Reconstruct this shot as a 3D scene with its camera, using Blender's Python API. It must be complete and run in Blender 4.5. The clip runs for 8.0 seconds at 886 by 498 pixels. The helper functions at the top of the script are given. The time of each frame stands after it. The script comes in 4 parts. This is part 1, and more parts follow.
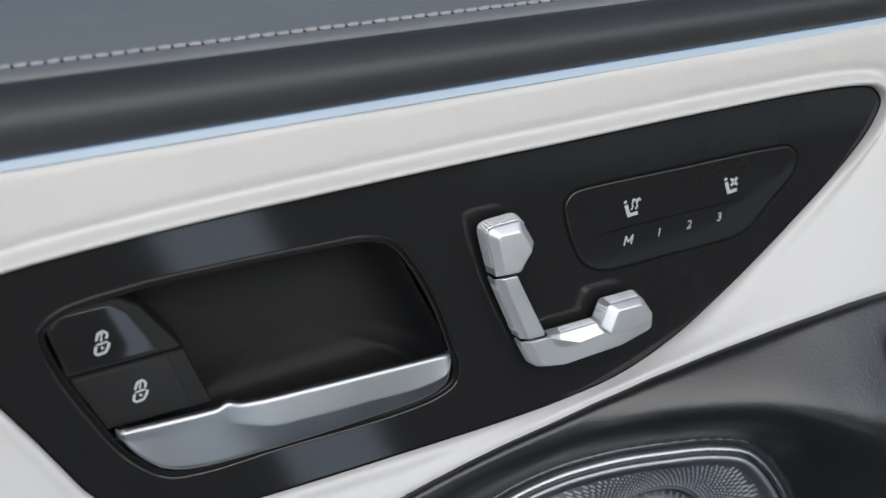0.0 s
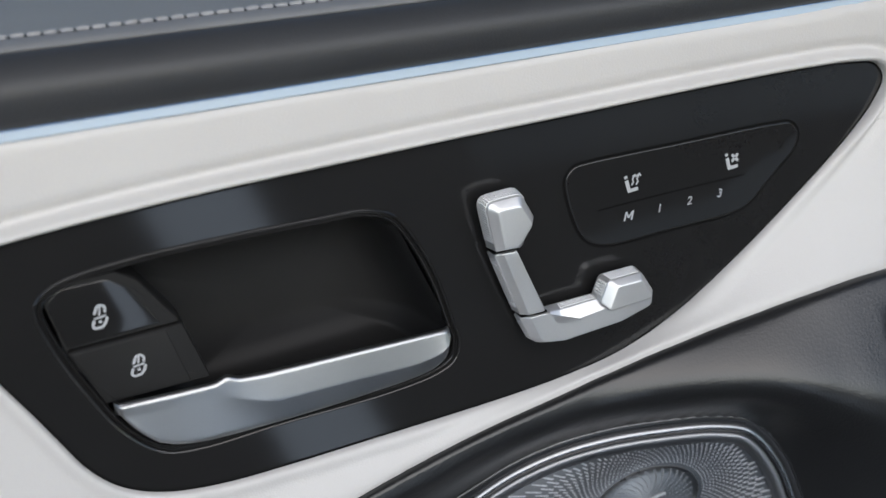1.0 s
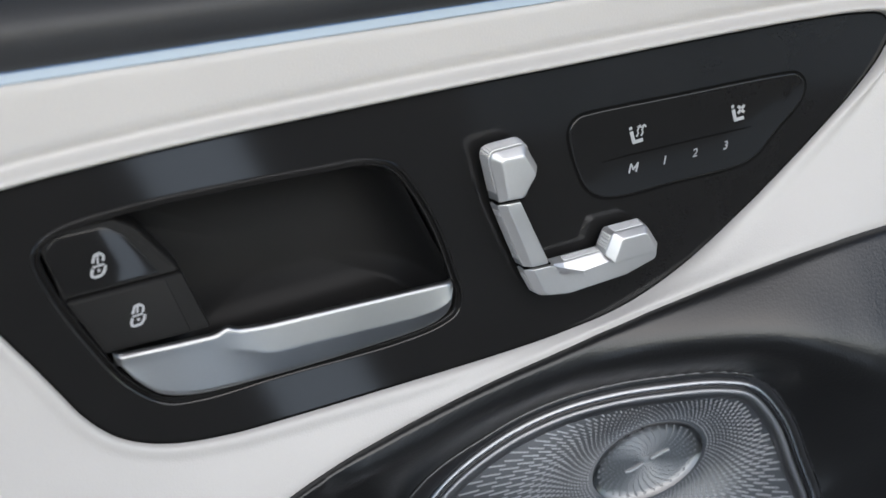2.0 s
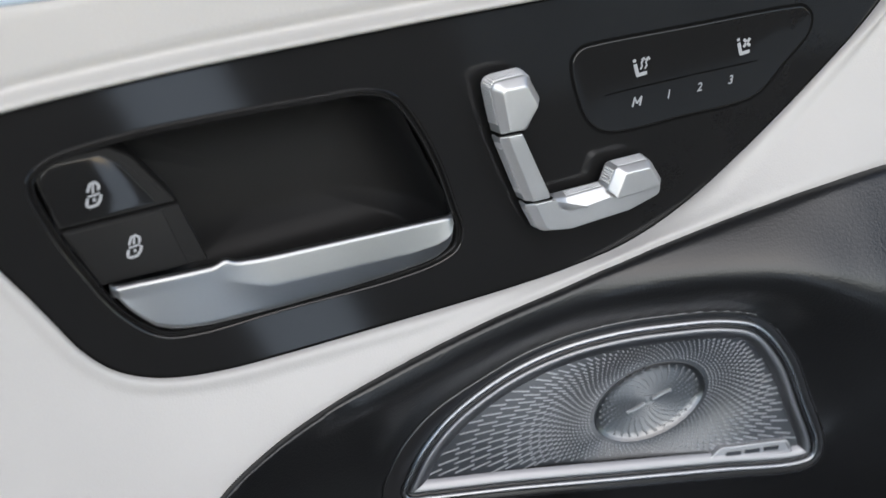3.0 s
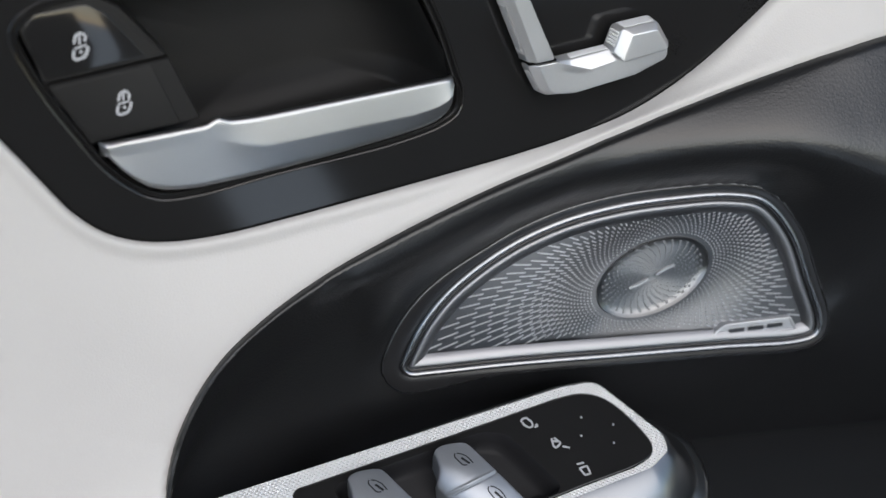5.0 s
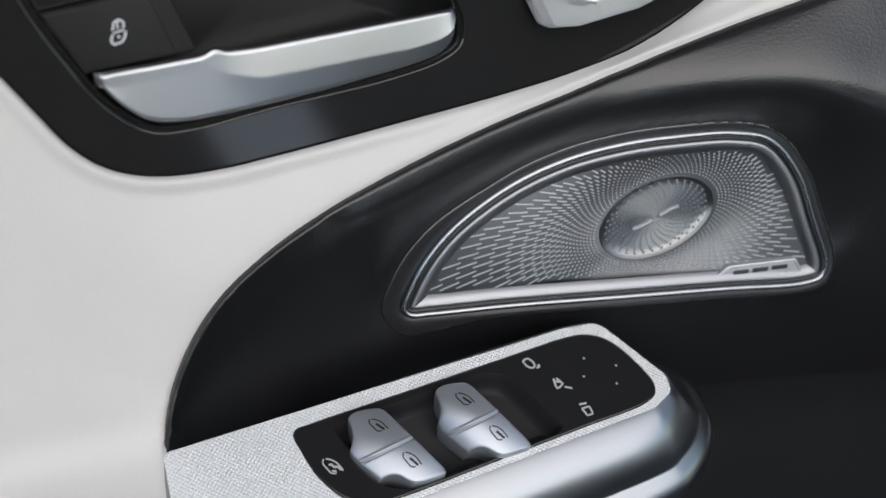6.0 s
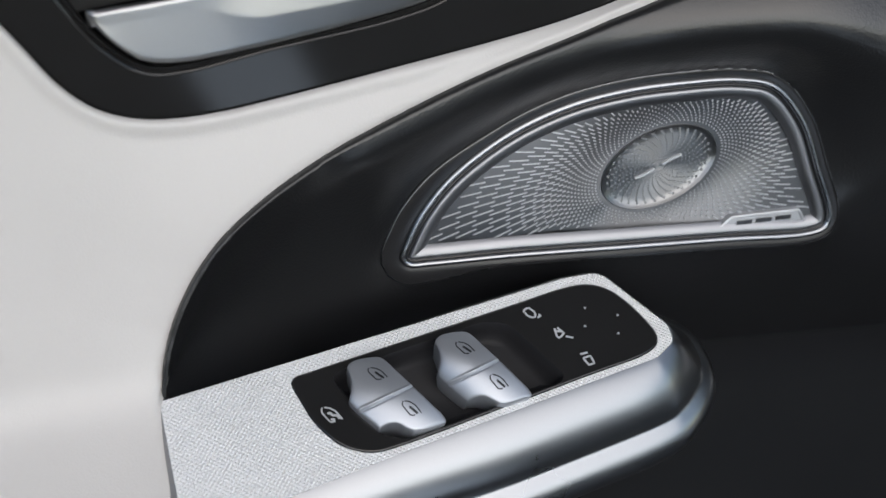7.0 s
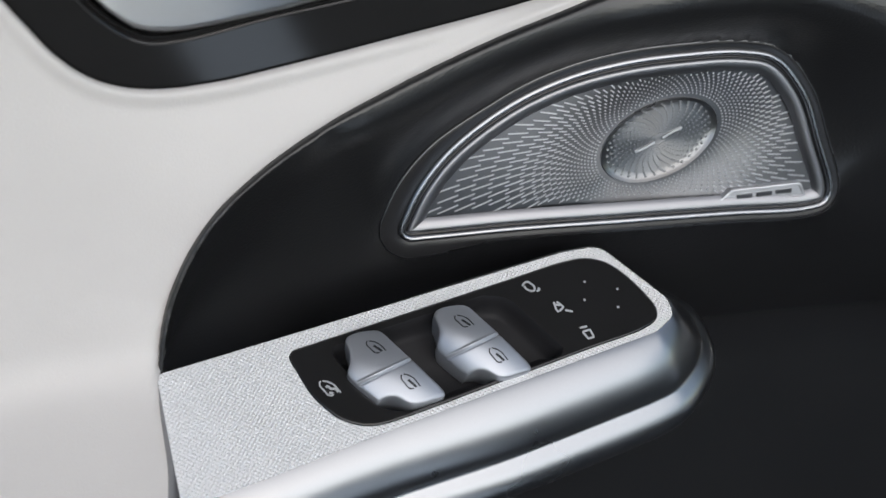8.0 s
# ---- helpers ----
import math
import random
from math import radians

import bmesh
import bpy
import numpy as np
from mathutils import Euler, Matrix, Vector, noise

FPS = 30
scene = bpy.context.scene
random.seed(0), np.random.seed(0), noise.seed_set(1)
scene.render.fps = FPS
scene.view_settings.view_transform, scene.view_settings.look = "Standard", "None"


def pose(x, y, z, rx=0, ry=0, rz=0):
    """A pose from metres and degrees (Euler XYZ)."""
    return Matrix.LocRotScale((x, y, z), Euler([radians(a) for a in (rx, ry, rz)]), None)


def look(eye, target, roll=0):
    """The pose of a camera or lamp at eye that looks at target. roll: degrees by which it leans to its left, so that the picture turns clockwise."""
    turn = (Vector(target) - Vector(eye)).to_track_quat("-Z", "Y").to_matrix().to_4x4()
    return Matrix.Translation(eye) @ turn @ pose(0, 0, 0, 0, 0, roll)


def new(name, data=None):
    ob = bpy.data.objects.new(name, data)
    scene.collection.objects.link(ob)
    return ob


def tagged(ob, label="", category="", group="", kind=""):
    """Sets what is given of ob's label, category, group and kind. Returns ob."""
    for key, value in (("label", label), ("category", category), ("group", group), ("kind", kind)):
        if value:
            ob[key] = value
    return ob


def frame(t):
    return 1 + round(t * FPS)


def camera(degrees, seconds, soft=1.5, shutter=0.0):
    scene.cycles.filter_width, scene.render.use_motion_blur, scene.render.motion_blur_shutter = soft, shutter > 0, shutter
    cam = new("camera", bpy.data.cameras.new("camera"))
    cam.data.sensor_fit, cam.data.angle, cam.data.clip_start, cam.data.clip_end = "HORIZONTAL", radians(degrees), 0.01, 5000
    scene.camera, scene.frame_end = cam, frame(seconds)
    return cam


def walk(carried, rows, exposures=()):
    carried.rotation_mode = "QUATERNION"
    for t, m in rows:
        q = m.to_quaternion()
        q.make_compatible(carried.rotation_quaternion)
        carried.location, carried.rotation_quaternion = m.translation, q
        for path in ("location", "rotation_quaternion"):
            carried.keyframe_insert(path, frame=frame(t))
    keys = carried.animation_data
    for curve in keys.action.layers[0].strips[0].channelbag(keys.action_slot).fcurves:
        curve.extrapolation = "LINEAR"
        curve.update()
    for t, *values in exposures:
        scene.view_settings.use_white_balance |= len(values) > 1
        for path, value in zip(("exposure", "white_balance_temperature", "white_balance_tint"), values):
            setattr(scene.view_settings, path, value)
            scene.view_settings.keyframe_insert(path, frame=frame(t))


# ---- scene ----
cam = camera(43.0, 8.0)
cam.data.dof.use_dof = True
cam.data.dof.focus_distance = 0.404
cam.data.dof.aperture_fstop = 8.0
PATH = [
    (0, pose(0.00000, -0.00000, 1.30000, 63.000, -0.000, -23.000)),
    (0.5, pose(-0.00028, -0.00027, 1.29839, 62.815, -0.026, -23.039)),
    (1, pose(-0.00049, -0.00049, 1.29490, 62.432, -0.030, -23.055)),
    (1.5, pose(-0.00065, -0.00049, 1.29015, 61.914, -0.005, -23.032)),
    (2.25, pose(-0.00105, -0.00077, 1.28137, 60.892, 0.020, -22.977)),
    (3, pose(-0.00163, -0.00136, 1.27225, 59.578, -0.004, -23.009)),
    (3.5, pose(-0.00230, -0.00162, 1.26695, 58.605, -0.030, -23.076)),
    (4, pose(-0.00286, -0.00181, 1.26118, 57.575, -0.076, -23.113)),
    (4.5, pose(-0.00325, -0.00206, 1.25588, 56.611, -0.104, -23.137)),
    (5, pose(-0.00348, -0.00235, 1.25025, 55.612, -0.126, -23.157)),
    (5.75, pose(-0.00376, -0.00305, 1.24222, 54.261, -0.082, -23.131)),
    (6.5, pose(-0.00415, -0.00381, 1.23386, 53.055, -0.057, -23.145)),
    (7, pose(-0.00454, -0.00404, 1.22910, 52.390, -0.087, -23.188)),
    (7.5, pose(-0.00501, -0.00393, 1.22589, 51.902, -0.132, -23.262)),
    (8, pose(-0.00556, -0.00360, 1.22417, 51.571, -0.225, -23.362)),
]
walk(cam, PATH, exposures=[(0, 0.56, 7150, 8), (8, 0.52, 7400, 8)])

# ---- light ----
world = bpy.data.worlds.new("world")
scene.world = world
world.use_nodes = True
wn = world.node_tree
sky = wn.nodes.new("ShaderNodeTexSky")
sky.sky_type = "NISHITA"
sky.sun_disc = False
sky.sun_elevation = radians(36)
sky.sun_rotation = radians(184)
sky.dust_density = 0.45
sky.ozone_density = 1.2
bg = wn.nodes["Background"]
wn.links.new(sky.outputs[0], bg.inputs[0])
bg.inputs[1].default_value = 0.13

sun = new("sun", bpy.data.lights.new("sun", "SUN"))
sun.data.energy = 1.45
sun.data.angle = radians(78)
sun.data.color = (0.96, 0.935, 0.96)
sun.matrix_world = look((-0.04, -2.1, 2.80), (0.13, 0.3, 1.05))


# ---- frames of the door, in millimetres ----
def basis_of(o, u, v, n):
    return Matrix(((u[0], v[0], n[0], o[0]), (u[1], v[1], n[1], o[1]), (u[2], v[2], n[2], o[2]), (0, 0, 0, 1)))


DOOR = basis_of((0.13, 0.316, 1.09), (1, 0, 0), (0, 0.11914, 0.99288), (0, -0.99288, 0.11914))
SPK = basis_of((0.2, 0.29875, 0.992), (0.98058, -0.19612, 0), (0.0467, 0.2335, 0.97124), (-0.19048, -0.95238, 0.2381))
ARM = basis_of((0.1, 0.262, 0.9516), (1, 0, 0), (0, 0.92848, 0.37139), (0, -0.37139, 0.92848))


# ---- materials ----
def surface(name, base, rough, metal=0.0, grain=(), relief=(), vary=0.12, stain=25.0, rough_vary=0.08, spec=0.5, coat=0.0):
    """grain: (kind, scale, strength, distance) bump layers."""
    m = bpy.data.materials.new(name)
    m.use_nodes = True
    t = m.node_tree
    b = t.nodes["Principled BSDF"]
    b.inputs["Metallic"].default_value = metal
    b.inputs["Specular IOR Level"].default_value = spec
    b.inputs["Coat Weight"].default_value = coat
    b.inputs["Coat Roughness"].default_value = 0.04
    co = t.nodes.new("ShaderNodeTexCoord")
    big = t.nodes.new("ShaderNodeTexNoise")
    big.inputs["Scale"].default_value = stain
    big.inputs["Detail"].default_value = 3
    fine = t.nodes.new("ShaderNodeTexNoise")
    fine.inputs["Scale"].default_value = 1400
    fine.inputs["Detail"].default_value = 2
    for n in (big, fine):
        t.links.new(co.outputs["Object"], n.inputs["Vector"])
    mixed = t.nodes.new("ShaderNodeMath")
    mixed.operation = "MULTIPLY_ADD"
    mixed.inputs[1].default_value = 0.35
    t.links.new(fine.outputs[0], mixed.inputs[0])
    t.links.new(big.outputs[0], mixed.inputs[2])
    ramp = t.nodes.new("ShaderNodeMapRange")
    ramp.inputs["From Min"].default_value = 0.35
    ramp.inputs["From Max"].default_value = 1.0
    ramp.inputs["To Min"].default_value = 1 - vary
    ramp.inputs["To Max"].default_value = 1 + vary
    t.links.new(mixed.outputs[0], ramp.inputs["Value"])
    mul = t.nodes.new("ShaderNodeVectorMath")
    mul.operation = "SCALE"
    mul.inputs[0].default_value = base
    t.links.new(ramp.outputs[0], mul.inputs["Scale"])
    t.links.new(mul.outputs[0], b.inputs["Base Color"])
    rr = t.nodes.new("ShaderNodeMapRange")
    rr.inputs["From Min"].default_value = 0.12
    rr.inputs["From Max"].default_value = 0.9
    rr.inputs["To Min"].default_value = max(0.01, rough - rough_vary)
    rr.inputs["To Max"].default_value = rough + rough_vary
    t.links.new(big.outputs[0], rr.inputs["Value"])
    t.links.new(rr.outputs[0], b.inputs["Roughness"])
    last = None
    for kind, scale, strength, dist in grain:
        if kind == "cells":
            g = t.nodes.new("ShaderNodeTexVoronoi")
            g.feature = "SMOOTH_F1"
            g.inputs["Smoothness"].default_value = 0.4
            g.inputs["Scale"].default_value = scale
            out = g.outputs["Distance"]
            t.links.new(co.outputs["Object"], g.inputs["Vector"])
        elif kind == "diamond":
            sep = t.nodes.new("ShaderNodeSeparateXYZ")
            t.links.new(co.outputs["Object"], sep.inputs[0])
            waves = []
            for sign in ("ADD", "SUBTRACT"):
                s = t.nodes.new("ShaderNodeMath")
                s.operation = sign
                t.links.new(sep.outputs[0], s.inputs[0])
                t.links.new(sep.outputs[1], s.inputs[1])
                k = t.nodes.new("ShaderNodeMath")
                k.operation = "PINGPONG"
                k.inputs[1].default_value = 1 / scale
                t.links.new(s.outputs[0], k.inputs[0])
                waves.append(k)
            g = t.nodes.new("ShaderNodeMath")
            g.operation = "MINIMUM"
            t.links.new(waves[0].outputs[0], g.inputs[0])
            t.links.new(waves[1].outputs[0], g.inputs[1])
            up = t.nodes.new("ShaderNodeMath")
            up.operation = "MULTIPLY"
            up.inputs[1].default_value = scale
            t.links.new(g.outputs[0], up.inputs[0])
            out = up.outputs[0]
        else:
            g = t.nodes.new("ShaderNodeTexNoise")
            g.inputs["Scale"].default_value = scale
            g.inputs["Detail"].default_value = 3
            out = g.outputs[0]
            t.links.new(co.outputs["Object"], g.inputs["Vector"])
        bump = t.nodes.new("ShaderNodeBump")
        bump.inputs["Strength"].default_value = strength
        bump.inputs["Distance"].default_value = dist
        t.links.new(out, bump.inputs["Height"])
        if last:
            t.links.new(last.outputs[0], bump.inputs["Normal"])
        last = bump
    if last:
        t.links.new(last.outputs[0], b.inputs["Normal"])
    return m


WHITE = surface("white_leather", (0.595, 0.578, 0.562), 0.36, 0, [("cells", 1500, 0.14, 0.0004), ("noise", 60, 0.10, 0.001)], vary=0.03)
LEATHER = surface("black_leather", (0.0138, 0.0142, 0.0152), 0.29, 0, [("cells", 1000, 0.17, 0.0004)], vary=0.12, rough_vary=0.02, spec=0.75)
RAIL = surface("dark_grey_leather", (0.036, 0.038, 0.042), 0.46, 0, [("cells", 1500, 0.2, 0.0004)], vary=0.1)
# black leather; the sky light on the up-facing shelf is put into this paler colour
DASH = surface("skylit_black_leather", (0.23, 0.232, 0.238), 0.7, 0, [("cells", 1500, 0.2, 0.0004)], vary=0.12, spec=0.3)
GLOSS = surface("piano_black", (0.0165, 0.0163, 0.0165), 0.085, 0, [("noise", 14, 0.02, 0.001)], vary=0.1, rough_vary=0.015)
MATT = surface("matt_black_plastic", (0.022, 0.022, 0.024), 0.42, 0, [("noise", 1500, 0.3, 0.0002)], vary=0.15, spec=0.14)
SATIN = surface("satin_silver", (0.44, 0.446, 0.457), 0.33, 1.0, [("noise", 2600, 0.06, 0.0001)], vary=0.05, rough_vary=0.05)
SIDEMETAL = surface("brushed_console_metal", (0.35, 0.358, 0.370), 0.29, 1.0, [("noise", 2600, 0.06, 0.0001)], vary=0.05, rough_vary=0.04)
SILVER = surface("silver_paint", (0.68, 0.685, 0.695), 0.33, 0.7, [("noise", 2600, 0.08, 0.0001)], vary=0.05)
BRIGHT = surface("polished_chrome", (0.36, 0.37, 0.39), 0.24, 1.0, [("noise", 300, 0.04, 0.0002)], vary=0.04, rough_vary=0.04)
BAND = surface("satin_band_metal", (0.30, 0.305, 0.32), 0.38, 1.0, [("noise", 900, 0.05, 0.0002)], vary=0.05, rough_vary=0.04)
STUD = surface("knurled_metal", (0.62, 0.625, 0.635), 0.28, 0.45, [], vary=0.05)
CHROME = surface("dark_chrome", (0.15, 0.153, 0.16), 0.28, 1.0, [("noise", 300, 0.04, 0.0002)], vary=0.04, rough_vary=0.05)
KNURL = surface("knurled_silver", (0.90, 0.90, 0.90), 0.38, 0.2, [("diamond", 1150, 0.8, 0.0006)], vary=0.04)
GRILLE = surface("brushed_grille_metal", (0.17, 0.175, 0.185), 0.40, 1.0, [], vary=0.08)
DISHMETAL = surface("radially_brushed_metal", (0.27, 0.274, 0.28), 0.30, 1.0, [], vary=0.06)
for metal, strength in ((DISHMETAL, 0.92), (GRILLE, 0.7)):
    db = metal.node_tree
    tangent = db.nodes.new("ShaderNodeTangent")
    tangent.direction_type, tangent.axis = "RADIAL", "Z"
    db.links.new(tangent.outputs[0], db.nodes["Principled BSDF"].inputs["Tangent"])
    db.nodes["Principled BSDF"].inputs["Anisotropic"].default_value = strength
    db.nodes["Principled BSDF"].inputs["Anisotropic Rotation"].default_value = 0.25
DOTMETAL = surface("dish_dot_metal", (0.32, 0.325, 0.335), 0.40, 1.0, [], vary=0.06)
DASHES = surface("bright_grille_metal", (0.62, 0.63, 0.65), 0.42, 0.9, [], vary=0.06)
PRINT = surface("white_print", (0.48, 0.49, 0.51), 0.5, 0, [], vary=0.04)
ETCH = surface("dark_etching", (0.012, 0.013, 0.016), 0.5, 0, [], vary=0.05)
CUPMAT = surface("satin_black_plastic", (0.0195, 0.0193, 0.0193), 0.44, 0, [("noise", 1800, 0.12, 0.0002)], vary=0.15, spec=0.16)
FLANGE = surface("black_flange", (0.016, 0.016, 0.017), 0.22, 0, [("noise", 300, 0.04, 0.0002)], vary=0.1)
THREAD = surface("grey_thread", (0.33, 0.335, 0.35), 0.7, 0, [("noise", 2500, 0.4, 0.0003)], vary=0.2)
GREYWALL = surface("grey_reflected_wall", (0.75, 0.75, 0.75), 0.7, 0, [("noise", 400, 0.3, 0.001)], vary=0.2, stain=4)
CONCRETE = surface("pale_concrete", (0.235, 0.245, 0.26), 0.85, 0, [("noise", 30, 0.3, 0.004)], vary=0.2, stain=0.6)
ROCKER = surface("satin_silver_paint", (0.44, 0.465, 0.505), 0.38, 0.7, [("noise", 2600, 0.06, 0.0001)], vary=0.05)
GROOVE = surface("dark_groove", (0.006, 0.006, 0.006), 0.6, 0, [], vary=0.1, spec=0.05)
LINING = surface("dark_cabin_lining", (0.035, 0.036, 0.04), 0.7, 0, [("noise", 400, 0.3, 0.001)], vary=0.2, stain=4)

DIMWALL = surface("dim_reflected_wall", (0.13, 0.13, 0.132), 0.7, 0, [("noise", 400, 0.3, 0.001)], vary=0.2, stain=4)
HEADLINER = surface("grey_headliner_cloth", (0.22, 0.22, 0.225), 0.9, 0, [("noise", 900, 0.4, 0.001)], vary=0.12, stain=4)
STRIP = surface("pale_blue_light_guide", (0.40, 0.50, 0.60), 0.25, 0, [], vary=0.04)
sb = STRIP.node_tree.nodes["Principled BSDF"]
sb.inputs["Emission Color"].default_value = (0.45, 0.66, 1.0, 1)
sb.inputs["Emission Strength"].default_value = 0.03
GLOW = surface("blue_glowing_line", (0.20, 0.33, 0.56), 0.3, 0, [], vary=0.04)
gb = GLOW.node_tree.nodes["Principled BSDF"]
gb.inputs["Emission Color"].default_value = (0.14, 0.33, 0.85, 1)
gb.inputs["Emission Strength"].default_value = 0.03


# ---- mesh tools (all in millimetres of a local frame) ----
def curve_pts(ctrl, n, closed=True):
    """n points, evenly spaced, on a centripetal spline through ctrl."""
    P = [np.array(p, float) for p in ctrl]
    if closed:
        Q = [P[-1]] + P + [P[0], P[1]]
    else:
        Q = [2 * P[0] - P[1]] + P + [2 * P[-1] - P[-2]]
    dense = []
    for i in range(1, len(Q) - 2):
        p0, p1, p2, p3 = Q[i - 1 : i + 3]
        t0 = 0.0
        t1 = t0 + max(np.linalg.norm(p1 - p0), 1e-6) ** 0.5
        t2 = t1 + max(np.linalg.norm(p2 - p1), 1e-6) ** 0.5
        t3 = t2 + max(np.linalg.norm(p3 - p2), 1e-6) ** 0.5
        for t in np.linspace(t1, t2, 16, endpoint=False):
            a1 = (t1 - t) / (t1 - t0) * p0 + (t - t0) / (t1 - t0) * p1
            a2 = (t2 - t) / (t2 - t1) * p1 + (t - t1) / (t2 - t1) * p2
            a3 = (t3 - t) / (t3 - t2) * p2 + (t - t2) / (t3 - t2) * p3
            b1 = (t2 - t) / (t2 - t0) * a1 + (t - t0) / (t2 - t0) * a2
            b2 = (t3 - t) / (t3 - t1) * a2 + (t - t1) / (t3 - t1) * a3
            dense.append((t2 - t) / (t2 - t1) * b1 + (t - t1) / (t2 - t1) * b2)
    dense.append(P[0] if closed else P[-1])
    return spaced(np.array(dense), n, closed)


def spaced(dense, n, closed):
    run = np.r_[0, np.cumsum(np.linalg.norm(np.diff(dense, axis=0), axis=1))]
    at = np.linspace(0, run[-1], n + 1)[:-1] if closed else np.linspace(0, run[-1], n)
    return np.stack([np.interp(at, run, dense[:, k]) for k in range(dense.shape[1])], 1)


def rounded(corners, radius, n=8):
    """A closed polygon with rounded corners; radius: one, or one a corner."""
    out = []
    m = len(corners)
    rs = radius if isinstance(radius, (list, tuple)) else [radius] * m
    for i in range(m):
        p0, p, p1 = (np.array(corners[k % m], float) for k in (i - 1, i, i + 1))
        d0, d1 = (p0 - p) / np.linalg.norm(p0 - p), (p1 - p) / np.linalg.norm(p1 - p)
        half = math.acos(max(-1, min(1, float(d0 @ d1)))) / 2
        cut = min(rs[i] / math.tan(half), 0.48 * np.linalg.norm(p0 - p), 0.48 * np.linalg.norm(p1 - p))
        a, b = p + d0 * cut, p + d1 * cut
        for t in np.linspace(0, 1, n):
            out.append((1 - t) ** 2 * a + 2 * t * (1 - t) * p + t * t * b)
    return np.array(out)


def offset(pts, d):
    """Moves a closed outline inwards by d."""
    nxt, prv = np.roll(pts, -1, 0), np.roll(pts, 1, 0)
    area = np.sum(pts[:, 0] * nxt[:, 1] - nxt[:, 0] * pts[:, 1])
    tan = nxt - prv
    tan /= np.linalg.norm(tan, axis=1, keepdims=True) + 1e-9
    nor = np.stack([-tan[:, 1], tan[:, 0]], 1) * (1 if area > 0 else -1)
    return pts + nor * d


def linked(name, verts, faces, mat, parent=None, label="", at=DOOR, smooth=40):
    """One mesh object from millimetre vertices in the frame at."""
    me = bpy.data.meshes.new(name)
    me.from_pydata([tuple(float(c) * 0.001 for c in v) for v in verts], [], faces)
    bm = bmesh.new()
    bm.from_mesh(me)
    bmesh.ops.recalc_face_normals(bm, faces=bm.faces)
    bm.to_mesh(me)
    bm.free()
    if smooth:
        me.shade_smooth()
        me.set_sharp_from_angle(angle=radians(smooth))
    me.materials.append(mat)
    ob = new(name, me)
    if parent:
        ob.parent = parent
        ob.matrix_basis = parent.matrix_world.inverted() @ at
    else:
        ob.matrix_world = at
    bpy.context.view_layer.update()
    if label:
        tagged(ob, label)
    return ob


def thing(name, label, category, at=DOOR, kind="", group=""):
    e = new(name)
    e.empty_display_size = 0.01
    e.matrix_world = at
    bpy.context.view_layer.update()
    return tagged(e, label, category, group, kind)


def rings_mesh(rings, cap_first=False, cap_last=True, closed=True):
    """Bridges rings of equal counts (arrays n x 3)."""
    n = len(rings[0])
    verts = [tuple(p) for r in rings for p in r]
    faces = []
    for k in range(len(rings) - 1):
        for i in range(n if closed else n - 1):
            j = (i + 1) % n
            faces.append((k * n + i, k * n + j, (k + 1) * n + j, (k + 1) * n + i))
    for flag, k in ((cap_first, 0), (cap_last, len(rings) - 1)):
        if flag:
            faces.append(tuple(k * n + i for i in range(n)))
    return verts, faces


def raised(outline, profile, shift=(0, 0), shear=None):
    """Rings of an outline: profile rows of (inset, height)."""
    top = max(p[1] for p in profile) or 1
    out = []
    for d, h in profile:
        q = offset(outline, d)
        f = h / top if top else 0
        out.append(np.c_[q[:, 0] + shift[0] * f, q[:, 1] + shift[1] * f, np.full(len(q), h)])
    return out


def solid(name, outline, profile, mat, parent, label="", at=DOOR, smooth=40, shift=(0, 0)):
    v, f = rings_mesh(raised(outline, profile, shift), False, True)
    return linked(name, v, f, mat, parent, label, at, smooth)


def bar(name, pts, width, h0, h1, mat, parent, label="", at=DOOR, closed=False):
    """A flat ribbon of some width and thickness along a line."""
    P = np.array(pts, float)
    tan = np.gradient(P, axis=0) if not closed else np.roll(P, -1, 0) - np.roll(P, 1, 0)
    tan /= np.linalg.norm(tan, axis=1, keepdims=True) + 1e-9
    nor = np.stack([-tan[:, 1], tan[:, 0]], 1) * width / 2
    rows = []
    for s, h in ((1, h0), (1, h1), (-1, h1), (-1, h0)):
        rows.append(np.c_[P + s * nor, np.full(len(P), h)])
    v, f = rings_mesh(rows, False, False, closed)
    n = len(P)
    if not closed:
        f += [(0, n, 2 * n, 3 * n), (n - 1, 2 * n - 1, 3 * n - 1, 4 * n - 1)]
    return linked(name, v, f, mat, parent, label, at, 30)


def joined(name, pieces, mat, parent, label="", at=DOOR, smooth=30):
    """Several (verts, faces) as one mesh."""
    V, F = [], []
    for v, f in pieces:
        o = len(V)
        V += [tuple(p) for p in v]
        F += [tuple(i + o for i in q) for q in f]
    return linked(name, V, F, mat, parent, label, at, smooth)


def stroke(pts, width, h0, h1):
    P = np.array(pts, float)
    tan = np.gradient(P, axis=0)
    tan /= np.linalg.norm(tan, axis=1, keepdims=True) + 1e-9
    nor = np.stack([-tan[:, 1], tan[:, 0]], 1) * width / 2
    rows = [np.c_[P + s * nor, np.full(len(P), h)] for s, h in ((1, h0), (1, h1), (-1, h1), (-1, h0))]
    v, f = rings_mesh(rows, False, False, False)
    n = len(P)
    return v, f + [(0, n, 2 * n, 3 * n), (n - 1, 2 * n - 1, 3 * n - 1, 4 * n - 1)]


def step(x, a, b):
    t = np.clip((np.asarray(x, float) - a) / (b - a), 0, 1)
    return t * t * (3 - 2 * t)


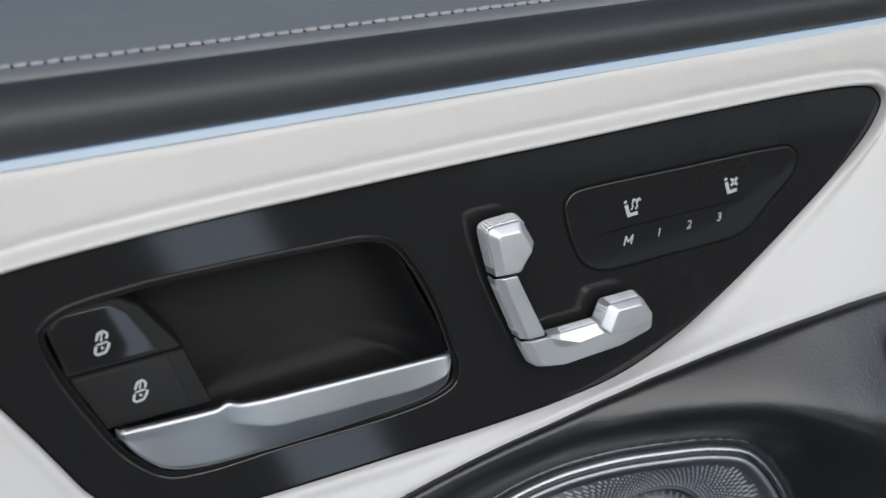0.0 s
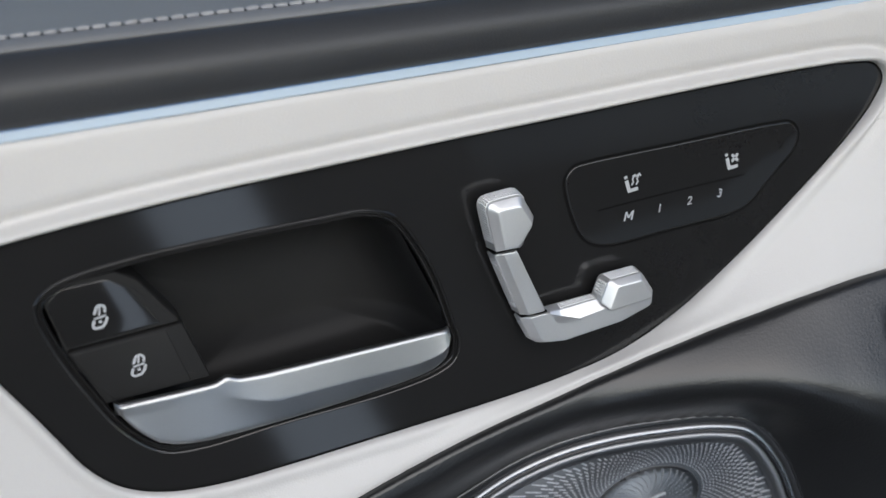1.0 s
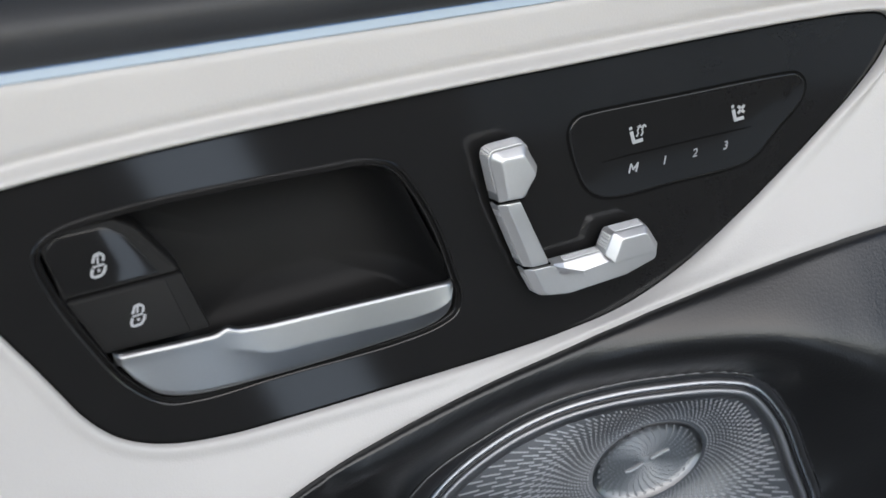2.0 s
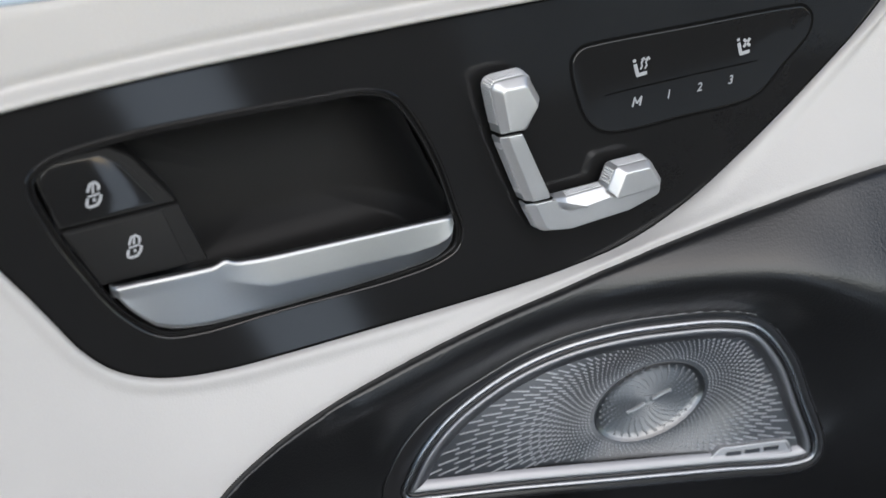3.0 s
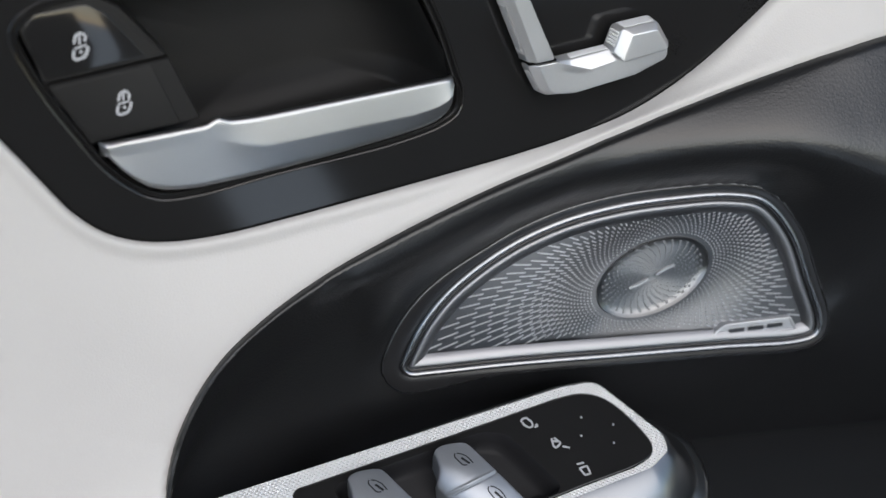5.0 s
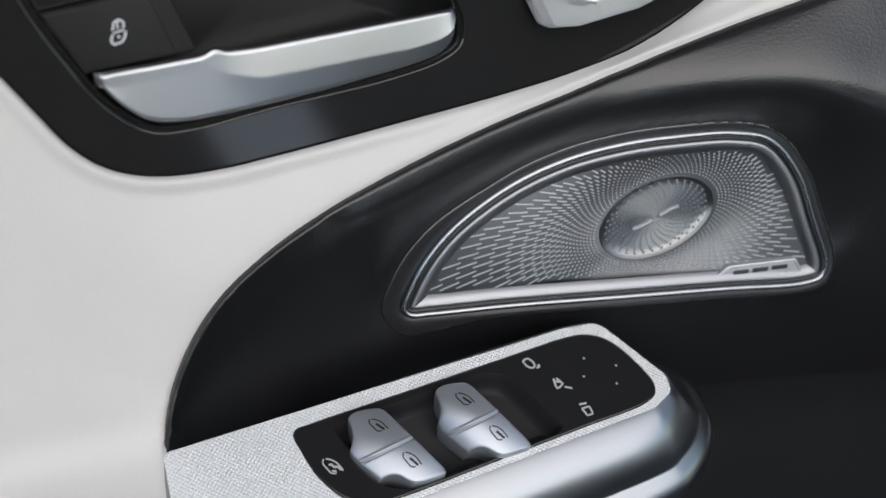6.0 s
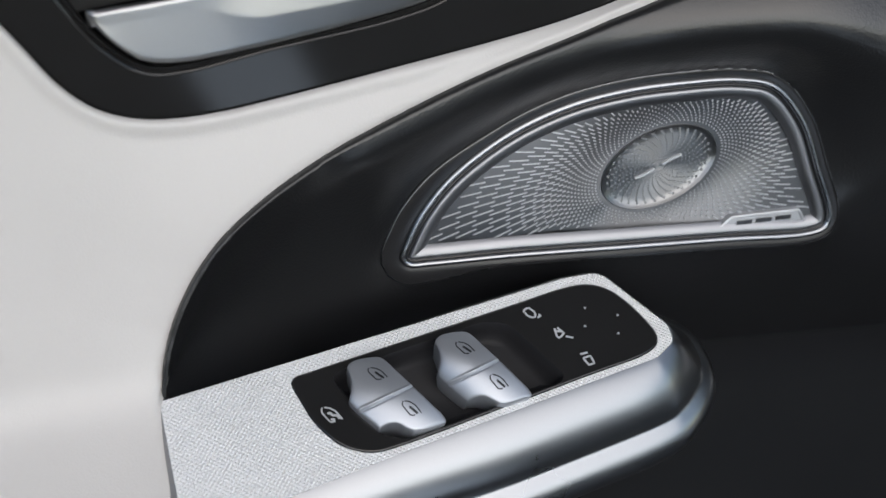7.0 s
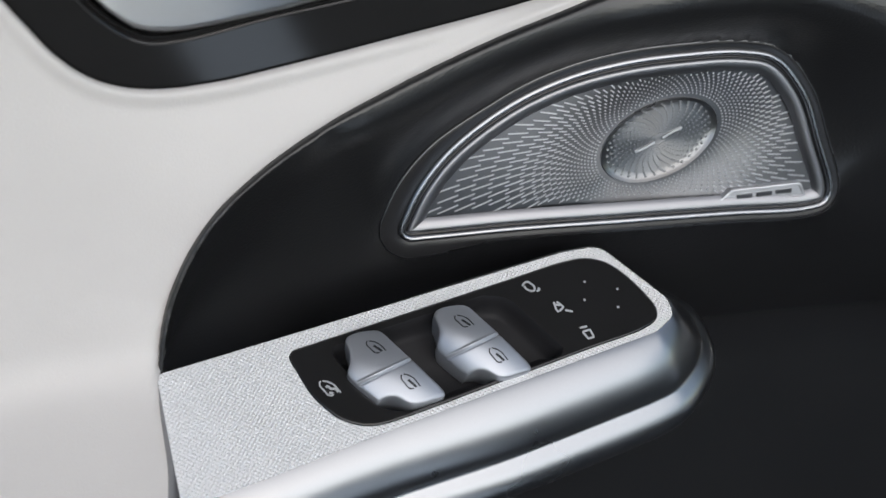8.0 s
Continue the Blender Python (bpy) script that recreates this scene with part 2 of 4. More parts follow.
def nearest(p, line):
    """Distance of points p to a polyline, and the index of its nearest vertex."""
    x, y = p[:, 0][:, None], p[:, 1][:, None]
    d2 = (x - line[None, :, 0]) ** 2 + (y - line[None, :, 1]) ** 2
    k = d2.argmin(1)
    best = d2[np.arange(len(p)), k]
    for a, b in ((np.maximum(k - 1, 0), k), (k, np.minimum(k + 1, len(line) - 1))):
        ab, ap = line[b] - line[a], p - line[a]
        t = np.clip((ap * ab).sum(1) / np.maximum((ab * ab).sum(1), 1e-12), 0, 1)
        best = np.minimum(best, ((ap - ab * t[:, None]) ** 2).sum(1))
    return np.sqrt(best), k


def inside(p, poly):
    x, y = p[:, 0], p[:, 1]
    c = np.zeros(len(p), bool)
    q = np.roll(poly, 1, 0)
    for (x0, y0), (x1, y1) in zip(poly, q):
        hit = ((y0 > y) != (y1 > y)) & (x < (x1 - x0) * (y - y0) / (y1 - y0 + 1e-12) + x0)
        c ^= hit
    return c


# ---- outlines on the door ----
PANEL = curve_pts([(-170, 46.5), (-136, 52.3), (-85, 57.3), (-30, 60.5), (11, 62.6), (54, 64.4), (101, 66.6), (152, 68.3), (180, 68), (191.5, 66),
                   (196.2, 60), (192.5, 51), (181, 38), (155, 15.8), (128, -4.8), (102, -21.8), (77, -32.6), (52, -37.4), (28, -40), (-17, -43), (-58, -45.4),
                   (-78, -46), (-95, -44.6), (-106, -41.5), (-115, -36.3), (-123, -27.5), (-129, -17), (-135, -6), (-142, 6), (-153, 25), (-164, 41)], 600)
EDGE_H = [(-130, 22), (-115, 20), (-108, 16), (-97, 14), (-85, 13), (-65, 11), (-43, 10), (-23, 9), (-2, 8.5), (20, 8), (41, 7.5), (63, 7.5), (85, 9.5), (107, 13), (131, 17), (158, 20), (190, 21), (340, 21)]
LEATHER_EDGE = curve_pts([(-115.6, -137.5), (-112.5, -125.5), (-106.5, -112), (-97.5, -98.3), (-85, -85.5), (-64, -73.2), (-43, -64.5), (-22, -58.3),
                          (0, -52.4), (22, -47.5), (45, -43.4), (70, -38.0), (93, -32.0), (116, -26.0), (139, -20.9), (164, -16.8), (185, -14.7), (220, -13.4), (340, -13)], 240, False)


def edge_height(a):
    return np.interp(a, [e[0] for e in EDGE_H], [e[1] for e in EDGE_H])


PANEL_D = np.r_[PANEL, PANEL[:1]]
EDGE_D = spaced(LEATHER_EDGE, 500, False)
LEATHER_AREA = np.r_[LEATHER_EDGE, [(340, -260), (-113.5, -260), (-118, -162), (-115.2, -138)]]
AREA_D = spaced(np.r_[LEATHER_AREA, LEATHER_AREA[:1]], 900, True)


def white_height(p):
    s, k = nearest(p, PANEL_D)
    q, j = nearest(p, EDGE_D)
    hidden = inside(p, PANEL)
    rim_h = edge_height(EDGE_D[j, 0]) - 3.0
    ramp = rim_h * s / (s + np.maximum(q - 2.5, 0) + 1e-6)
    top = step(PANEL_D[k, 1] - 0.02 * PANEL_D[k, 0], 20, 52)
    amp = 1.6 + 2.6 * top
    width = 1.6 + 0.7 * top
    lip = -1.5 + (amp + 1.5) * np.sqrt(np.clip(1 - (1 - np.clip(s / width, 0, 1)) ** 2, 0, 1))
    lip -= (amp - 0.2 + 1.3 * top) * step(s, width - 0.3 * top, width + 5 - 1.0 * top)
    lip += 2.0 * top * step(s, 6.0, 9.5)
    h = np.where(hidden, -1.5, ramp + lip * step(q, 2.5, 9))
    arm = 19.5 + (-135.2 - p[:, 1]) * 1.83
    h = np.where(p[:, 1] < -80, np.logaddexp(h / 8.0, (arm - 3.0) / 8.0) * 8.0, h)
    qa = nearest(p, AREA_D)[0]
    under = np.where((p[:, 1] < -136.5) & (p[:, 0] < -106), rim_h - 7.0, rim_h) - 3.0 * np.clip(qa - 1.5, 0, 40)
    h = np.where(inside(p, LEATHER_AREA), np.minimum(under, h), h)
    return h - 6 * step(p[:, 1] - 0.023 * p[:, 0], 85.6, 90)


# ---- the white door panel ----
door = thing("car_door", "car door lined with white and black leather", "car door")


def outer_of(p):
    """Where the way out from an outline point ends on the outer border of the white skin."""
    a, b = p
    if b > 30 and -140 < a < 180:
        return np.array([a, 100.0])
    ang = math.atan2(b - 20, a - 10)
    dx, dy = math.cos(ang), math.sin(ang)
    reach_out = min(340 / (abs(dx) + 1e-6), (80 if dy > 0 else 260) / (abs(dy) + 1e-6))
    return np.array([10 + dx * reach_out, 20 + dy * reach_out])


outer = np.array([outer_of(p) for p in PANEL])
fixed = (PANEL[:, 1] > 40) & (PANEL[:, 0] > -125) & (PANEL[:, 0] < 165)
for _ in range(48):
    mid = (np.roll(outer, 1, 0) + outer + np.roll(outer, -1, 0)) / 3
    outer = np.where(fixed[:, None], outer, mid)
reach = np.linalg.norm(outer - PANEL, axis=1)
rings = []
for s in (-3, 0, 0.25, 0.5, 0.9, 1.3, 1.8, 2.5, 3.3, 4.2, 5.2, 6.4, 7.8, 9.5, 11.5, 14, 17, 20, 22.5, 25, 27.5, *range(30, 150, 2), 155, 160, 180, 210, 260, 340):
    p = PANEL + (outer - PANEL) * np.minimum(s / reach, 1.0)[:, None]
    h = white_height(p)
    if s < 0:
        h[:] = -3
    rings.append(np.c_[p, h])
v, f = rings_mesh(rings, False, False)
linked("white_panel", v, f, WHITE, door, "white grained leather panel", smooth=0).data.shade_smooth()

# strip of light under the dark shelf, then the dark padded shelf with its seam
A = np.linspace(-330, 340, 120)


def extruded(name, profile, mat, label, slope=0.023, far_slope=None, smooth=50):
    """A strip along the door; its slope goes over to far_slope from the first to the last row."""
    rows = []
    last_b = profile[-1][0] - profile[0][0]
    for b, h in profile:
        k = slope if far_slope is None else slope + (far_slope - slope) * (b - profile[0][0]) / last_b
        rows.append(np.c_[A, b + k * A, np.full(len(A), h)])
    v, f = rings_mesh(rows, False, False, False)
    return linked(name, v, f, mat, door, label, smooth=smooth)


extruded("light_line", [(89.15, 1.0), (89.2, 2.45), (89.5, 2.3), (89.8, 1.2), (90, -6)], GLOW, "thin glowing blue line", 0.0225)
extruded("light_strip", [(85.7, -4), (85.9, 1.9), (86.4, 2.6), (89.2, 2.4), (89.2, 1.0)], STRIP, "pale blue glowing light strip", 0.0225)
arc = [(89.4, -8), (89.6, 2.4), (90.2, 4.0), (92, 5.6), (95, 7.0), (98, 7.8), (100, 7.9), (101.5, 7.6), (103, 6.8), (105, 5.2), (107, 3.2), (108.4, 1.2), (108.9, -0.6), (109, -2)]
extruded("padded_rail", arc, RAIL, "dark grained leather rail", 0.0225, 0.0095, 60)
extruded("top_shelf", [(108.2, -2.4), (109.4, -1.4), (110.2, -2.2), (110.8, -4), (111.4, -8), (112.4, -20), (114.2, -50), (118.2, -120)], DASH, "black leather shelf with sky light in its colour", 0.0095, None, 60)
SHELF_H, SHELF_B = [-120, -50, -20, -8, -4], [118.2, 114.2, 112.4, 111.4, 110.8]


def stitch_row(a):
    """Depth and height of the stitched seam on the shelf."""
    h = -10.2 - 0.004 * (60 - a)
    return np.interp(h, SHELF_H, SHELF_B) + 0.0095 * a, h


n_st = 120
holes = []
for i in range(n_st):
    a = -250 + i * 4.65
    b, h = stitch_row(a)
    if i == 0:
        v, f = rings_mesh([np.array([(x, 0.8 * w * math.cos(t), 0.8 * w * math.sin(t)) for t in np.linspace(0, 2 * math.pi, 8, endpoint=False)]) for x, w in ((-2.05, 0.3), (-1.75, 0.75), (-0.8, 1), (0.8, 1), (1.75, 0.75), (2.05, 0.3))], True, True)
        stitch = linked("stitch", v, f, THREAD, door, "", DOOR, 0)
    else:
        twin = new("stitch", stitch.data)
        twin.parent = door
    ob = stitch if i == 0 else twin
    ob.matrix_basis = pose(a * 0.001, (b + 0.35 + random.uniform(-0.1, 0.1)) * 0.001, (h + random.uniform(-0.15, 0.15)) * 0.001, random.uniform(-6, 6), -10 + random.uniform(-3, 3), 5 + random.uniform(-3, 3))
    b, h = stitch_row(a + 2.32)
    q = [(a + 2.32 + 0.75 * math.cos(t), b + 0.13 - 0.09 * 1.5 * math.sin(t), h + 1.5 * math.sin(t)) for t in np.linspace(0, 2 * math.pi, 8, endpoint=False)]
    holes.append((q, [tuple(range(8))]))
tagged(joined("needle_holes", holes, GROOVE, door, "dark needle holes of the seam"), kind="stuff")

# ---- black leather of the armrest ----
RIM = curve_pts([(-87.4, -26.5), (-84.5, -19), (-78, -8), (-66.5, 4.5), (-44, 19), (-22, 27), (0, 30.6), (22, 31.4), (46.5, 30.3), (61, 26), (73.8, 11), (82, -9), (89.5, -31), (87.5, -37),
                 (80, -39), (45, -36.8), (0, -34.2), (-45, -31.6), (-77, -30.6), (-84.5, -30)], 220)


def on_door(at, pts):
    m = DOOR.inverted() @ at
    return np.array([tuple((m @ Vector((x * 0.001, y * 0.001, 0))) * 1000) for x, y in pts])


# the black flange is wider round the pointed end
TIP = 4.0 * step(-RIM[:, 0], 46, 86)[:, None]
HOLE_D = on_door(SPK, offset(RIM, 2.0))[:, :2]


def spread(z, keep, times):
    """Evens a height field out, holding it where keep is set."""
    for _ in range(times):
        m = np.pad(z, 1, mode="edge")
        z = np.where(keep, z, 0.25 * (m[:-2, 1:-1] + m[2:, 1:-1] + m[1:-1, :-2] + m[1:-1, 2:]))
    return z


NA = 420
edge = spaced(EDGE_D, NA, False)
foot = spaced(np.array([(-112, -139), (-105, -330), (340, -420)], float), NA, False)
LT = (0, 0.003, 0.007, 0.012, 0.017, *np.linspace(0.022, 0.6, 116), 0.7, 0.8, 1.0)
P = np.array([edge + (foot - edge) * t for t in LT])
flat_p = P.reshape(-1, 2)
Q, J = nearest(flat_p, EDGE_D)
HQ = edge_height(EDGE_D[J, 0])
a, b = flat_p[:, 0], flat_p[:, 1]
plane = -21.5 + 0.2 * a - 0.13 * b
# below the loudspeaker the pad falls back, with a soft fold further down
plane -= 0.23 * 8 * np.logaddexp(0, -(b + 144) / 8) + 0.22 * 2.5 * np.logaddexp(0, -(b + 200) / 2.5)
in_rim = inside(flat_p, on_door(SPK, offset(RIM, -4.6 - TIP))[:, :2])
roll = np.interp(a, [-20, 40, 62, 83, 105, 128, 155, 175, 210, 340], [3, 3, 4, 7, 12, 19, 34, 44, 58, 70])
tilt = np.interp(a, [-70, -20, 40, 83, 105, 128, 155, 180, 340], [0, 0.25, 0.6, 0.95, 1.05, 1.0, 0.7, 0.6, 0.5])
sweep = np.linspace(0, 1, 61)
brow = HQ + 0.8 * step(Q, 0, 3)
for k in range(60):
    g = (sweep[k] + sweep[k + 1]) / 2 * Q
    brow += Q / 60 * (tilt - (tilt + 0.35 * step(a, 20, 90)) * step(g, roll * 0.85, roll * 1.15 + 5))
z = np.where(in_rim, plane - 1.0, np.where(Q < roll + 5, brow, np.where((a < -104.5) & (b < -138), 15.0, plane)))
last = np.zeros(P.shape[:2], bool)
last[-1] = True
shape = P.shape[:2]
hold = (Q < 1.2).reshape(shape) | in_rim.reshape(shape) | last
z = spread(z.reshape(shape), hold | ((Q < roll + 5) & (a > -40)).reshape(shape), 2500)
under_rim = inside(flat_p, on_door(SPK, offset(RIM, -3.6 - TIP))[:, :2]).reshape(shape)
z = spread(z, (Q < 1.2).reshape(shape) | under_rim | last, 36)
z = z - np.where(inside(flat_p, HOLE_D), 16, 0).reshape(shape)
away = np.clip(a - 177, 0, None)
z = z - ((0.35 * np.clip(away - 4, 0, None) + 0.04 * np.clip(away, 0, 4) ** 2) * step(Q, 6, 24) * (1 - step(Q, 40, 75))).reshape(shape)
rows = [np.c_[P[0], z[0] - 14], np.c_[P[0], z[0] - 1.3]] + [np.c_[p, h] for p, h in zip(P[1:], z[1:])]
v, f = rings_mesh(rows, False, False, False)
linked("leather_armrest", v, f, LEATHER, door, "black grained leather armrest pad", smooth=0).data.shade_smooth()

# ---- gloss black control panel with its grip recess ----
unit = thing("handle_panel", "gloss black panel with a recessed silver pull handle", "door handle")
BEZEL = curve_pts([(-130.3, 29), (-128, 34), (-121, 38.2), (-99.6, 41.6), (-69, 43.2), (-40, 43.8), (-21, 43.6), (-11.5, 39.8), (-4, 29.5), (3.6, 12.8), (8.5, -4),
                   (10.6, -12), (8.6, -20), (2, -24), (-15.8, -27.2), (-57.8, -29.3), (-86, -31.2), (-98, -29.4), (-109.5, -19.5), (-120, -0.8), (-127.5, 17)], 200)
bm = bmesh.new()
loops = []
for outline, d in ((PANEL, 0.0), (BEZEL, 0.0)):
    vs = [bm.verts.new((x * 0.001, y * 0.001, 0)) for x, y in offset(outline, d)]
    loops += [bm.edges.new((vs[i], vs[(i + 1) % len(vs)])) for i in range(len(vs))]
bmesh.ops.triangle_fill(bm, edges=loops, use_beauty=True)
me = bpy.data.meshes.new("fascia")
bmesh.ops.recalc_face_normals(bm, faces=bm.faces)
if sum(fc.normal.z for fc in bm.faces) < 0:
    bmesh.ops.reverse_faces(bm, faces=bm.faces)
bm.to_mesh(me)
bm.free()
me.materials.append(GLOSS)
fascia = new("fascia", me)
fascia.parent = unit
bar("shadow_gap", offset(PANEL, 0.35), 0.9, 0.0, 0.05, GROOVE, unit, "dark gap round the panel", closed=True)
v, f = rings_mesh(raised(BEZEL, [(0, 0), (0.25, 0.4), (0.6, 0.6), (1.0, 0.4), (1.3, -0.4), (1.6, -0.8), (1.9, -0.6), (2.15, 0.1), (2.5, 0.4), (2.85, 0.15), (3.1, -0.7), (3.3, -3)]), False, False)
linked("bezel", v, f, GLOSS, unit, "thin stepped gloss bezel")
CUP = rounded([(-127, 36), (-110, 42), (-24, 44), (-10, 38), (10, -8), (6, -22), (-95, -30), (-124, 10)], [4, 4, 10, 10, 8, 6, 10, 6], 14)
mid = np.array([-45.0, 10.0])
rings = []
for g, d in ((1.02, -0.6), (1.0, -2.5), (0.97, -8), (0.94, -14), (0.90, -20), (0.85, -25), (0.78, -29), (0.68, -31.5), (0.5, -33), (0.25, -33.6)):
    rings.append(np.c_[mid + (offset(CUP, 2.6) - mid) * g + (0, -6 * (1 - g)), np.full(len(CUP), d)])
v, f = rings_mesh(rings, False, True)
linked("grip_cup", v, f, CUPMAT, unit, "satin black recessed grip cup", smooth=180)


def handle_mesh():
    ua = np.linspace(-111.4, 6.0, 90)
    nj = 34
    rows = []
    for a in ua:
        top = -5.6 + 1.6 * math.exp(-((a + 75) / 2.6) ** 2) - 0.5 * step(a, -73, -60)
        lo = np.interp(a, [-111.4, -109, -106.5, -103, -99.5, -95, -90, -84, -76, -57, -38, -15, -6, -1, 3, 5, 6.0],
                       [-6.6, -11, -15, -19, -22.2, -24.2, -25.3, -25.9, -26.0, -25.6, -24.6, -22.9, -21.8, -20.7, -18.4, -15.3, -10.8])
        col = []
        scoop = float(step(a, -82, -58))
        for j in range(nj + 1):
            b = top + (lo - top) * j / nj
            crease = max(-16.2 + 6 * (1 - scoop), lo + 0.38 * (top - lo))
            ht = np.interp(a, [-111.4, -92, -52, 6], [5.6, 5.4, 4.2, 2.2])
            fr = np.clip((b - crease) / (top - crease + 1e-6), 0, 1)
            low = np.clip((crease - b) / (crease - lo + 1e-6), 0, 1)
            hc = ht + scoop * 1.2
            h = hc + (ht - hc) * fr + (0.35 - 1.2 * scoop) * low
            h -= 0.9 * math.exp(-((b - top) / 0.5) ** 2) + 1.2 * math.exp(-((b - lo) / 0.7) ** 2)
            col.append((a, b, h - 1.4 * math.exp(-((a + 111.4) / 0.8) ** 2) - 1.4 * math.exp(-((a - 6) / 0.9) ** 2)))
        back = col[0][2]
        rows.append([(a, top - 6, back - 4.5), (a, top - 0.8, back - 2.2), (a, top + 0.05, back - 1.0)] + col + [(a, lo - 0.1, -6)])
    return rings_mesh([np.array(r) for r in rows], False, False, False)


v, f = handle_mesh()
linked("pull_handle", v, f, SATIN, unit, "satin silver pull handle", smooth=60)

# lock keys, each with its sign
KEY1 = rounded([(-127, 31.5), (-123.5, 36), (-104.5, 37.6), (-98, 33.6), (-86.2, 16.4), (-123.0, 13.9)], [4, 4, 4, 6, 1, 1])
KEY2 = rounded([(-122.6, 13.2), (-86.0, 15.8), (-79.2, -5.4), (-113.6, -7.2)], [1, 1, 1, 1])
LENS = [(0, -1.1), (0.12, -0.85), (0.3, -0.72), (0.5, -0.68)]
KEYP = [(0, -14), (0, -2.0), (0.2, -1.3), (0.45, -0.95), (0.7, -0.95)]


def lock_sign(parent, ca, cb, opened):
    """A padlock leaning to one side: a bow, a line under it, and an open body with a dot."""
    def at_lock(pts, w):
        return stroke(spaced(np.array([(ca + x, cb + y) for x, y in pts], float), 12, False), w, -0.75, -0.56)
    lift = 0.5 * opened
    pieces = [at_lock([(-1.6, 1.4 + lift), (-0.6, 3.8 + lift), (0.9, 4.3 + lift), (2.1, 3.2 + lift), (1.6, 1.6 + lift)], 0.8),
              at_lock([(0.4, 3.9 + lift), (-0.1, 1.4)], 0.6),
              at_lock([(-1.8, 0.4), (1.8, 1.0)], 0.6), at_lock([(-1.9, -0.1), (-2.6, -2.2), (-2.0, -2.9), (0.5, -2.6), (1.6, -1.2), (2.2, 0.5)], 0.85),
              at_lock([(-0.5, -0.9), (0.4, -0.7)], 0.9)]
    joined("lock_sign", pieces, PRINT, parent, "white padlock sign")


key = solid("lock_key", KEY1, KEYP, CUPMAT, unit, "gloss black door lock key")
solid("key_lens", rounded([(-126, 30.6), (-122, 34.8), (-107, 35.6), (-101.5, 31.5), (-92.4, 17.2), (-122.2, 14.8)], [4, 4, 4, 6, 1, 1]), LENS, GLOSS, key)
lock_sign(key, -110.9, 22.6, 1)
key = solid("lock_key", KEY2, KEYP, CUPMAT, unit, "gloss black door lock key")
solid("key_lens", rounded([(-121.6, 12.6), (-91.4, 14.6), (-85.6, -5.6), (-112.8, -6.8)], 1), LENS, CUPMAT, key)
lock_sign(key, -101.6, 3.6, 0)

# ---- memory keypad ----
pad = thing("memory_keypad", "gloss black seat memory keypad with white signs", "control panel")
PADLINE = curve_pts([(54.4, 42.4), (57.6, 45.2), (62, 45.9), (100, 47.2), (145, 48.5), (152, 47.9), (155.8, 44), (155, 38), (145, 28), (134, 17.8), (126, 15.4), (100, 14),
                     (73, 12.6), (66, 14.1), (60.6, 18.2), (56.2, 28), (53.8, 38.3)], 160)
v, f = rings_mesh(raised(PADLINE, [(-0.1, 0.05), (0.05, 0.35), (0.3, 0.55), (0.8, 0.5), (1.6, 0.38)]), False, True)
linked("key_plate", v, f, GLOSS, pad, "", smooth=60)
bar("edge_groove", offset(PADLINE, -0.5), 1.1, 0.0, 0.06, GROOVE, pad, "dark groove round the keypad", closed=True)
bar("groove", [(67, 27.0), (80, 27.9), (100, 28.9), (120, 29.8), (132, 30.3)], 0.6, 0.3, 0.44, GROOVE, pad, "dark dividing groove")


def letters(text, ca, cb, size, parent, h=0.45):
    cu = bpy.data.curves.new("sign", "FONT")
    cu.body, cu.size, cu.shear, cu.extrude = text, size * 0.001, 0.2, 0.00005
    cu.align_x, cu.align_y, cu.offset = "CENTER", "CENTER", 0.00001
    tmp = bpy.data.objects.new("sign", cu)
    scene.collection.objects.link(tmp)
    bpy.context.view_layer.update()
    me = bpy.data.meshes.new_from_object(tmp.evaluated_get(bpy.context.evaluated_depsgraph_get()))
    bpy.data.objects.remove(tmp)
    me.materials.clear()
    me.materials.append(PRINT)
    ob = new("number_sign", me)
    ob.parent = parent
    ob.matrix_basis = pose(ca * 0.001, cb * 0.001, h * 0.001, 0, 0, 1.5)
    return ob


m_lines = [[(-1.5, -1.75), (-1.5, 1.75)], [(-1.5, 1.75), (0, -0.7)], [(0, -0.7), (1.5, 1.75)], [(1.5, 1.75), (1.5, -1.75)]]
joined("letter_sign", [stroke([(80.3 + x + 0.25 * y, 22.7 + y + 0.025 * x) for x, y in ln], 0.62, 0.3, 0.5) for ln in m_lines], PRINT, pad)
for text, ca, cb in (("1", 93.4, 23.2), ("2", 106.8, 23.9), ("3", 120.4, 24.6)):
    letters(text, ca, cb, 4.6, pad)


def seat_sign(ca, cb, kind):
    H = (0.3, 0.55)
    pieces = [stroke([(ca - 2.9, cb + 2.9), (ca - 2.5, cb + 2.0)], 1.2, *H), stroke([(ca - 2.4, cb + 1.2), (ca - 1.2, cb - 2.9)], 1.4, *H),
              stroke([(ca - 1.7, cb - 3.0), (ca + 2.6, cb - 2.5)], 1.3, *H)]
    if kind == "heat":
        for d in (0, 1.9):
            pieces.append(stroke([(ca + d - 0.2, cb - 1.0), (ca + d + 0.6, cb + 0.2), (ca + d + 0.2, cb + 1.3), (ca + d + 1.2, cb + 3.0)], 0.6, *H))
            pieces.append(stroke([(ca + d + 0.2, cb + 2.4), (ca + d + 1.2, cb + 3.1), (ca + d + 1.9, cb + 2.1)], 0.6, *H))
    else:
        for k in range(4):
            t = k * math.pi / 2 + 0.5
            pieces.append(stroke([(ca + 1.2 + 0.4 * math.cos(t), cb + 0.9 + 0.4 * math.sin(t)), (ca + 1.2 + 2.0 * math.cos(t + 0.35), cb + 0.9 + 2.0 * math.sin(t + 0.35))], 1.1, *H))
    joined("seat_sign", pieces, PRINT, pad, "white seat climate sign")


seat_sign(81.4, 35.4, "heat")
seat_sign(125.6, 37.0, "fan")

